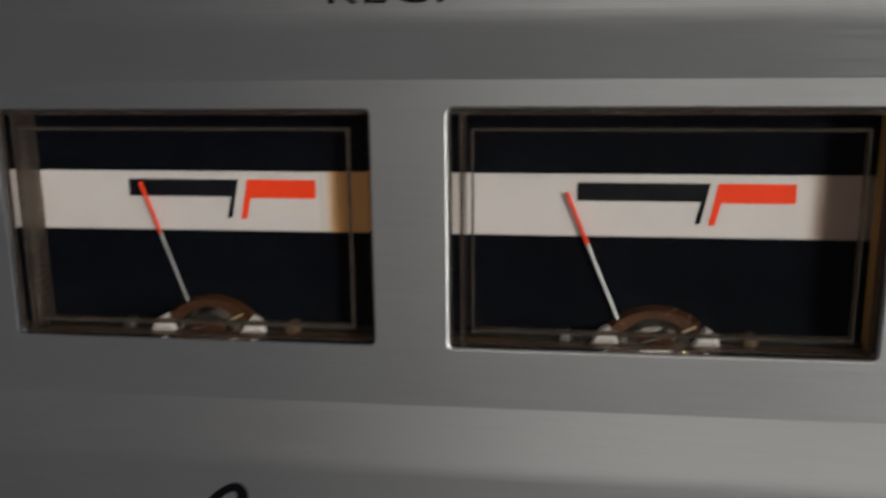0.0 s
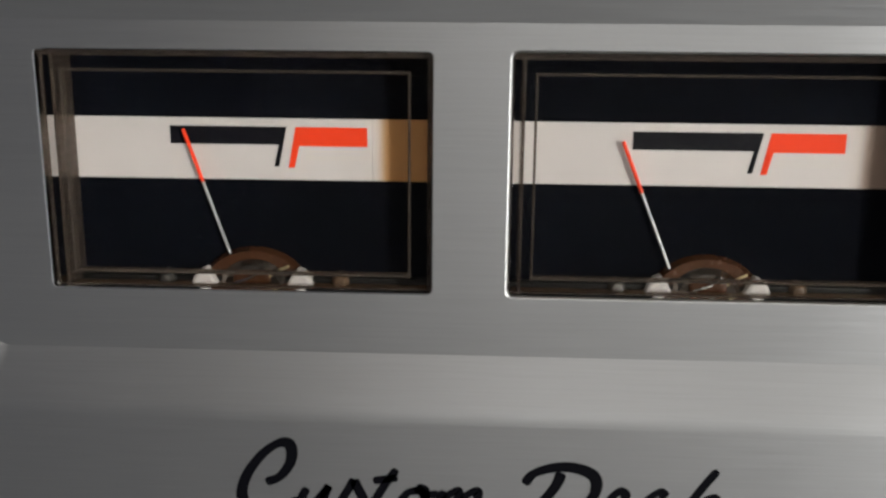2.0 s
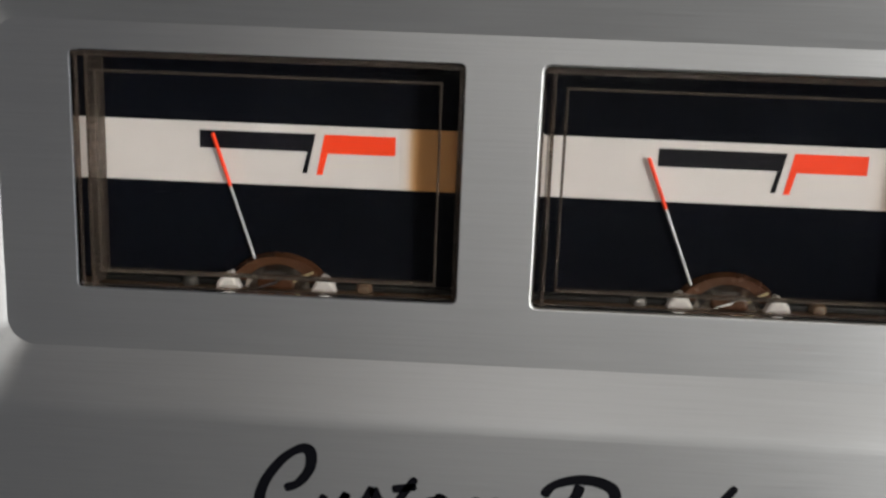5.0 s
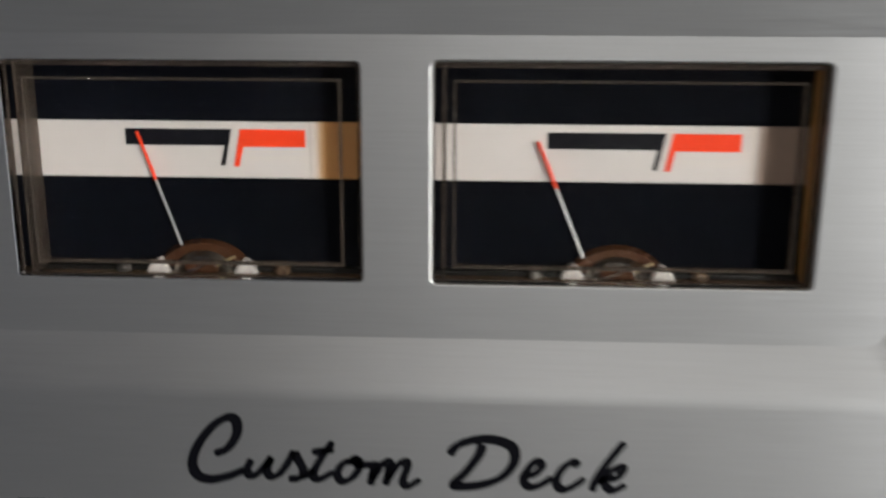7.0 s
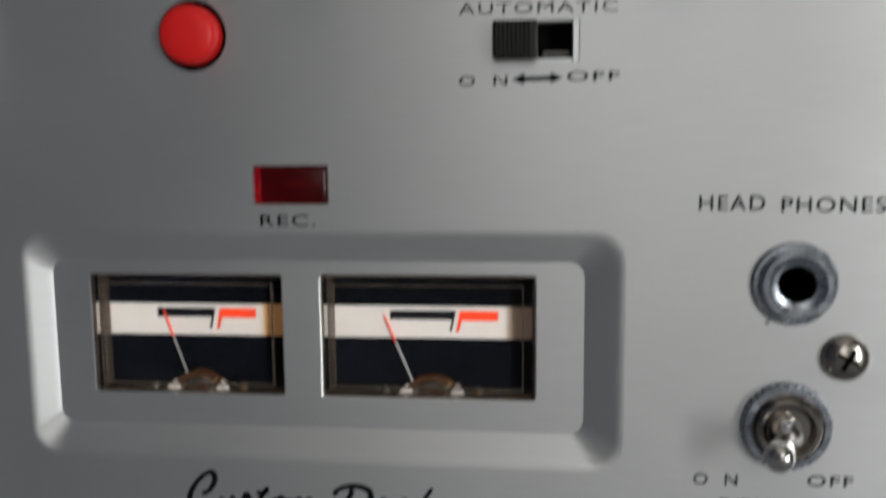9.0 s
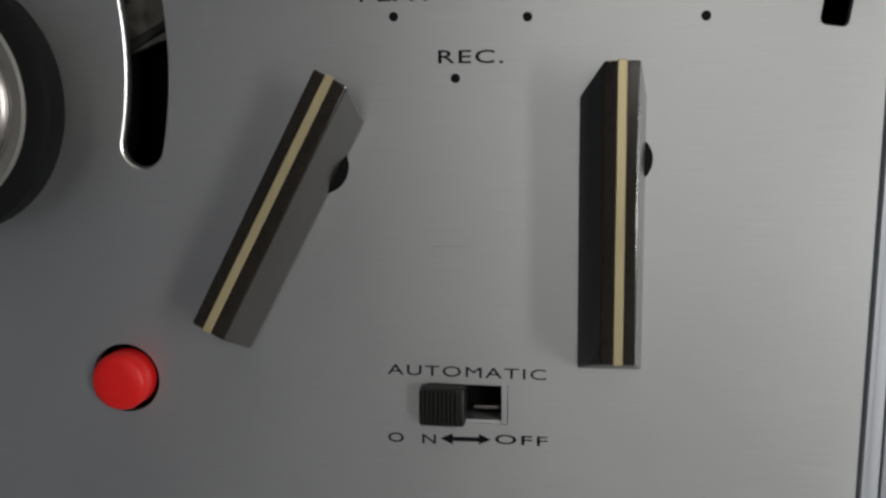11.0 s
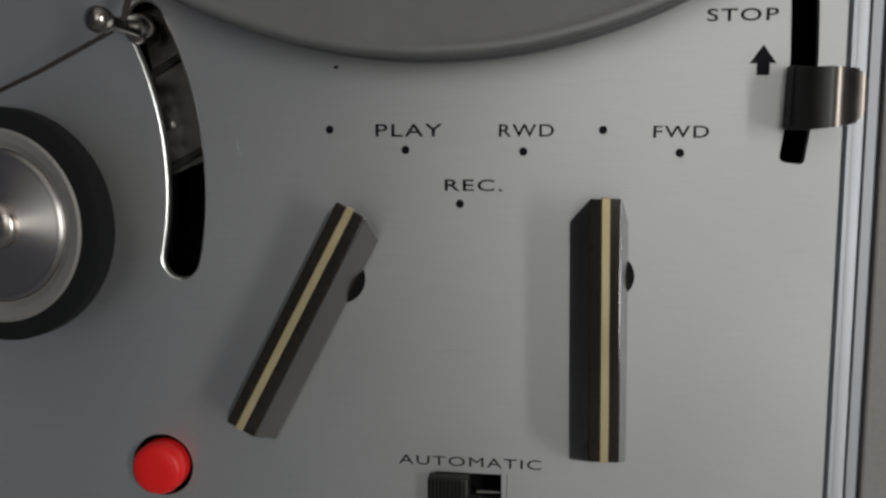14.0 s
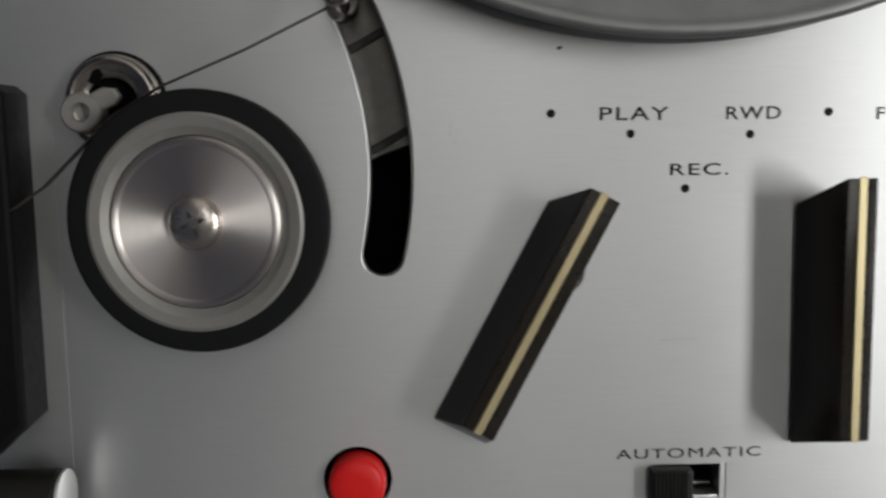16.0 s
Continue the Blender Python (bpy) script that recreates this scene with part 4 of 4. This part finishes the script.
for x, z in run:
    rows.append([bm.verts.new((x - 0.004, -0.66, z + 0.003)), bm.verts.new((x - 0.004, -0.88, z + 0.003)), bm.verts.new((x + 0.004, -0.88, z - 0.003)), bm.verts.new((x + 0.004, -0.66, z - 0.003))])
for a, b in zip(rows, rows[1:]):
    for k in range(4):
        bm.faces.new((a[k], a[(k + 1) % 4], b[(k + 1) % 4], b[k]))
bm.faces.new(rows[0]), bm.faces.new(rows[-1])
tagged(part("magnetic_tape", bm, TAPE), "thin brown magnetic tape stretched between roller and guide pin", "tape")

# speck of dirt on the faceplate
part("speck", prism([(1.28, 25.40), (1.36, 25.43), (1.37, 25.39), (1.31, 25.36)], -0.002, 0.01), INK, faceplate, "small dark speck")

for k, line in enumerate((((-0.37, 24.24), (-0.39, 24.10), (-0.33, 23.93), (-0.28, 24.02)), ((3.02, 20.72), (3.30, 20.73), (3.62, 20.72)))):
    part("scratch", tube([(x, 0.0, z) for x, z in line], 0.004 if k == 0 else 0.003, 6), EDGE, faceplate, "fine bright scratch")


# ---- table and plain room, both out of view ----
def block(name, x0, x1, y0, y1, z0, z1, mat, label, bevel=0.0):
    bm = box(x0 * 100, x1 * 100, -y1 * 100, -y0 * 100, z0 * 100, z1 * 100, bevel * 100)
    return tagged(part(name, bm, mat, None), label, kind="structure")


# unseen table; its cool grey tints the recess's upper slope
table = tagged(new("table"), "unseen table under the tape deck, grey to cool reflections", "table")
table.location = (0, 0, -0.69)
part("tabletop", box(-60, 60, -45, 25, 3.3, 6.1, 0.3), TABLE, table, "grey painted tabletop")
for x in (-54, 54):
    for d in (-40, 20):
        part("leg", box(x - 3, x + 3, d - 3, d + 3, -69, 3.3, 0.3), TABLE, table)

# unseen room; its tones and distances shape what the panel reflects
X0, X1, Y0, Y1, Z0, Z1, W = -0.78, 1.3, -3.0, 0.6, -0.69, 1.85, 0.15
block("floor", X0 - W, X1 + W, Y0 - W, Y1 + W, Z0 - W, Z0, FLOOR, "plain grey wooden floor")
block("ceiling", X0 - W, X1 + W, Y0 - W, Y1 + W, Z1, Z1 + W, WALL_PALE, "unseen ceiling, white to brighten the recess's lower slope")
block("wall_north", X0 - W, X1 + W, Y1, Y1 + W, Z0, Z1, WALL, "plain pale wall behind the deck")
sz0, sz1, sx0, sx1 = 0.10, 1.74, -0.16, 0.76
south = part("wall_south", plate([[(X0 * 100 - 15, Z0 * 100), (X1 * 100 + 15, Z0 * 100), (X1 * 100 + 15, Z1 * 100), (X0 * 100 - 15, Z1 * 100)], [(sx0 * 100, sz0 * 100), (sx1 * 100, sz0 * 100), (sx1 * 100, sz1 * 100), (sx0 * 100, sz1 * 100)]], 0.0, W * 100), WALL_MID)
south.matrix_world = pose(0, Y0, 0)
tagged(south, "plain pale wall with a window opening", kind="structure")
# unseen window, added to hold the fill light
back_win = tagged(new("fill_window"), "unseen white window added round the fill light", kind="structure")
back_win.location = ((sx0 + sx1) / 2, Y0 - 0.08, sz0)
for x0, x1, z0, z1 in ((sx0, sx0 + 0.04, sz0, sz1), (sx1 - 0.04, sx1, sz0, sz1), (sx0 + 0.04, sx1 - 0.04, sz0, sz0 + 0.04), (sx0 + 0.04, sx1 - 0.04, sz1 - 0.04, sz1)):
    part("window_frame", box(x0 * 100, x1 * 100, -(Y0 - 0.06) * 100, -(Y0 - 0.11) * 100, z0 * 100, z1 * 100, 0.3), WINDOW_PAINT, back_win, "white painted frame bar")

# wall added near and dark, to dim the panel's left side
block("wall_west", X0 - W, X0, Y0, Y1, Z0, Z1, WALL_BLUE, "unseen near wall, dark to dim the panel's left")
wy0, wy1, wz0, wz1 = -1.60, -1.20, -0.25, 0.80
east = part("wall_east", plate([[(Y0 * 100, Z0 * 100), (Y1 * 100, Z0 * 100), (Y1 * 100, Z1 * 100), (Y0 * 100, Z1 * 100)], [(wy0 * 100, wz0 * 100), (wy1 * 100, wz0 * 100), (wy1 * 100, wz1 * 100), (wy0 * 100, wz1 * 100)]], 0.0, W * 100), WALL)
east.matrix_world = pose(X1, 0, 0, 0, 0, 90)
tagged(east, "plain pale wall with a window opening", kind="structure")
win = tagged(new("window_1"), "white painted window in the wall", kind="structure")
win.location = (X1 + 0.07, (wy0 + wy1) / 2, wz0)
for name, y0, y1, z0, z1 in (("window_frame", wy0, wy0 + 0.05, wz0, wz1), ("window_frame", wy1 - 0.05, wy1, wz0, wz1), ("window_frame", wy0 + 0.05, wy1 - 0.05, wz0, wz0 + 0.05), ("window_frame", wy0 + 0.05, wy1 - 0.05, wz1 - 0.05, wz1)):
    part(name, box((X1 + 0.05) * 100, (X1 + 0.10) * 100, -y1 * 100, -y0 * 100, z0 * 100, z1 * 100, 0.3), WINDOW_PAINT, win, "white painted frame bar")
pane = part("pane", box((X1 + 0.07) * 100, (X1 + 0.076) * 100, -(wy1 - 0.05) * 100, -(wy0 + 0.05) * 100, (wz0 + 0.05) * 100, (wz1 - 0.05) * 100), GLASS, win, "clear window pane")
pane.visible_shadow = False
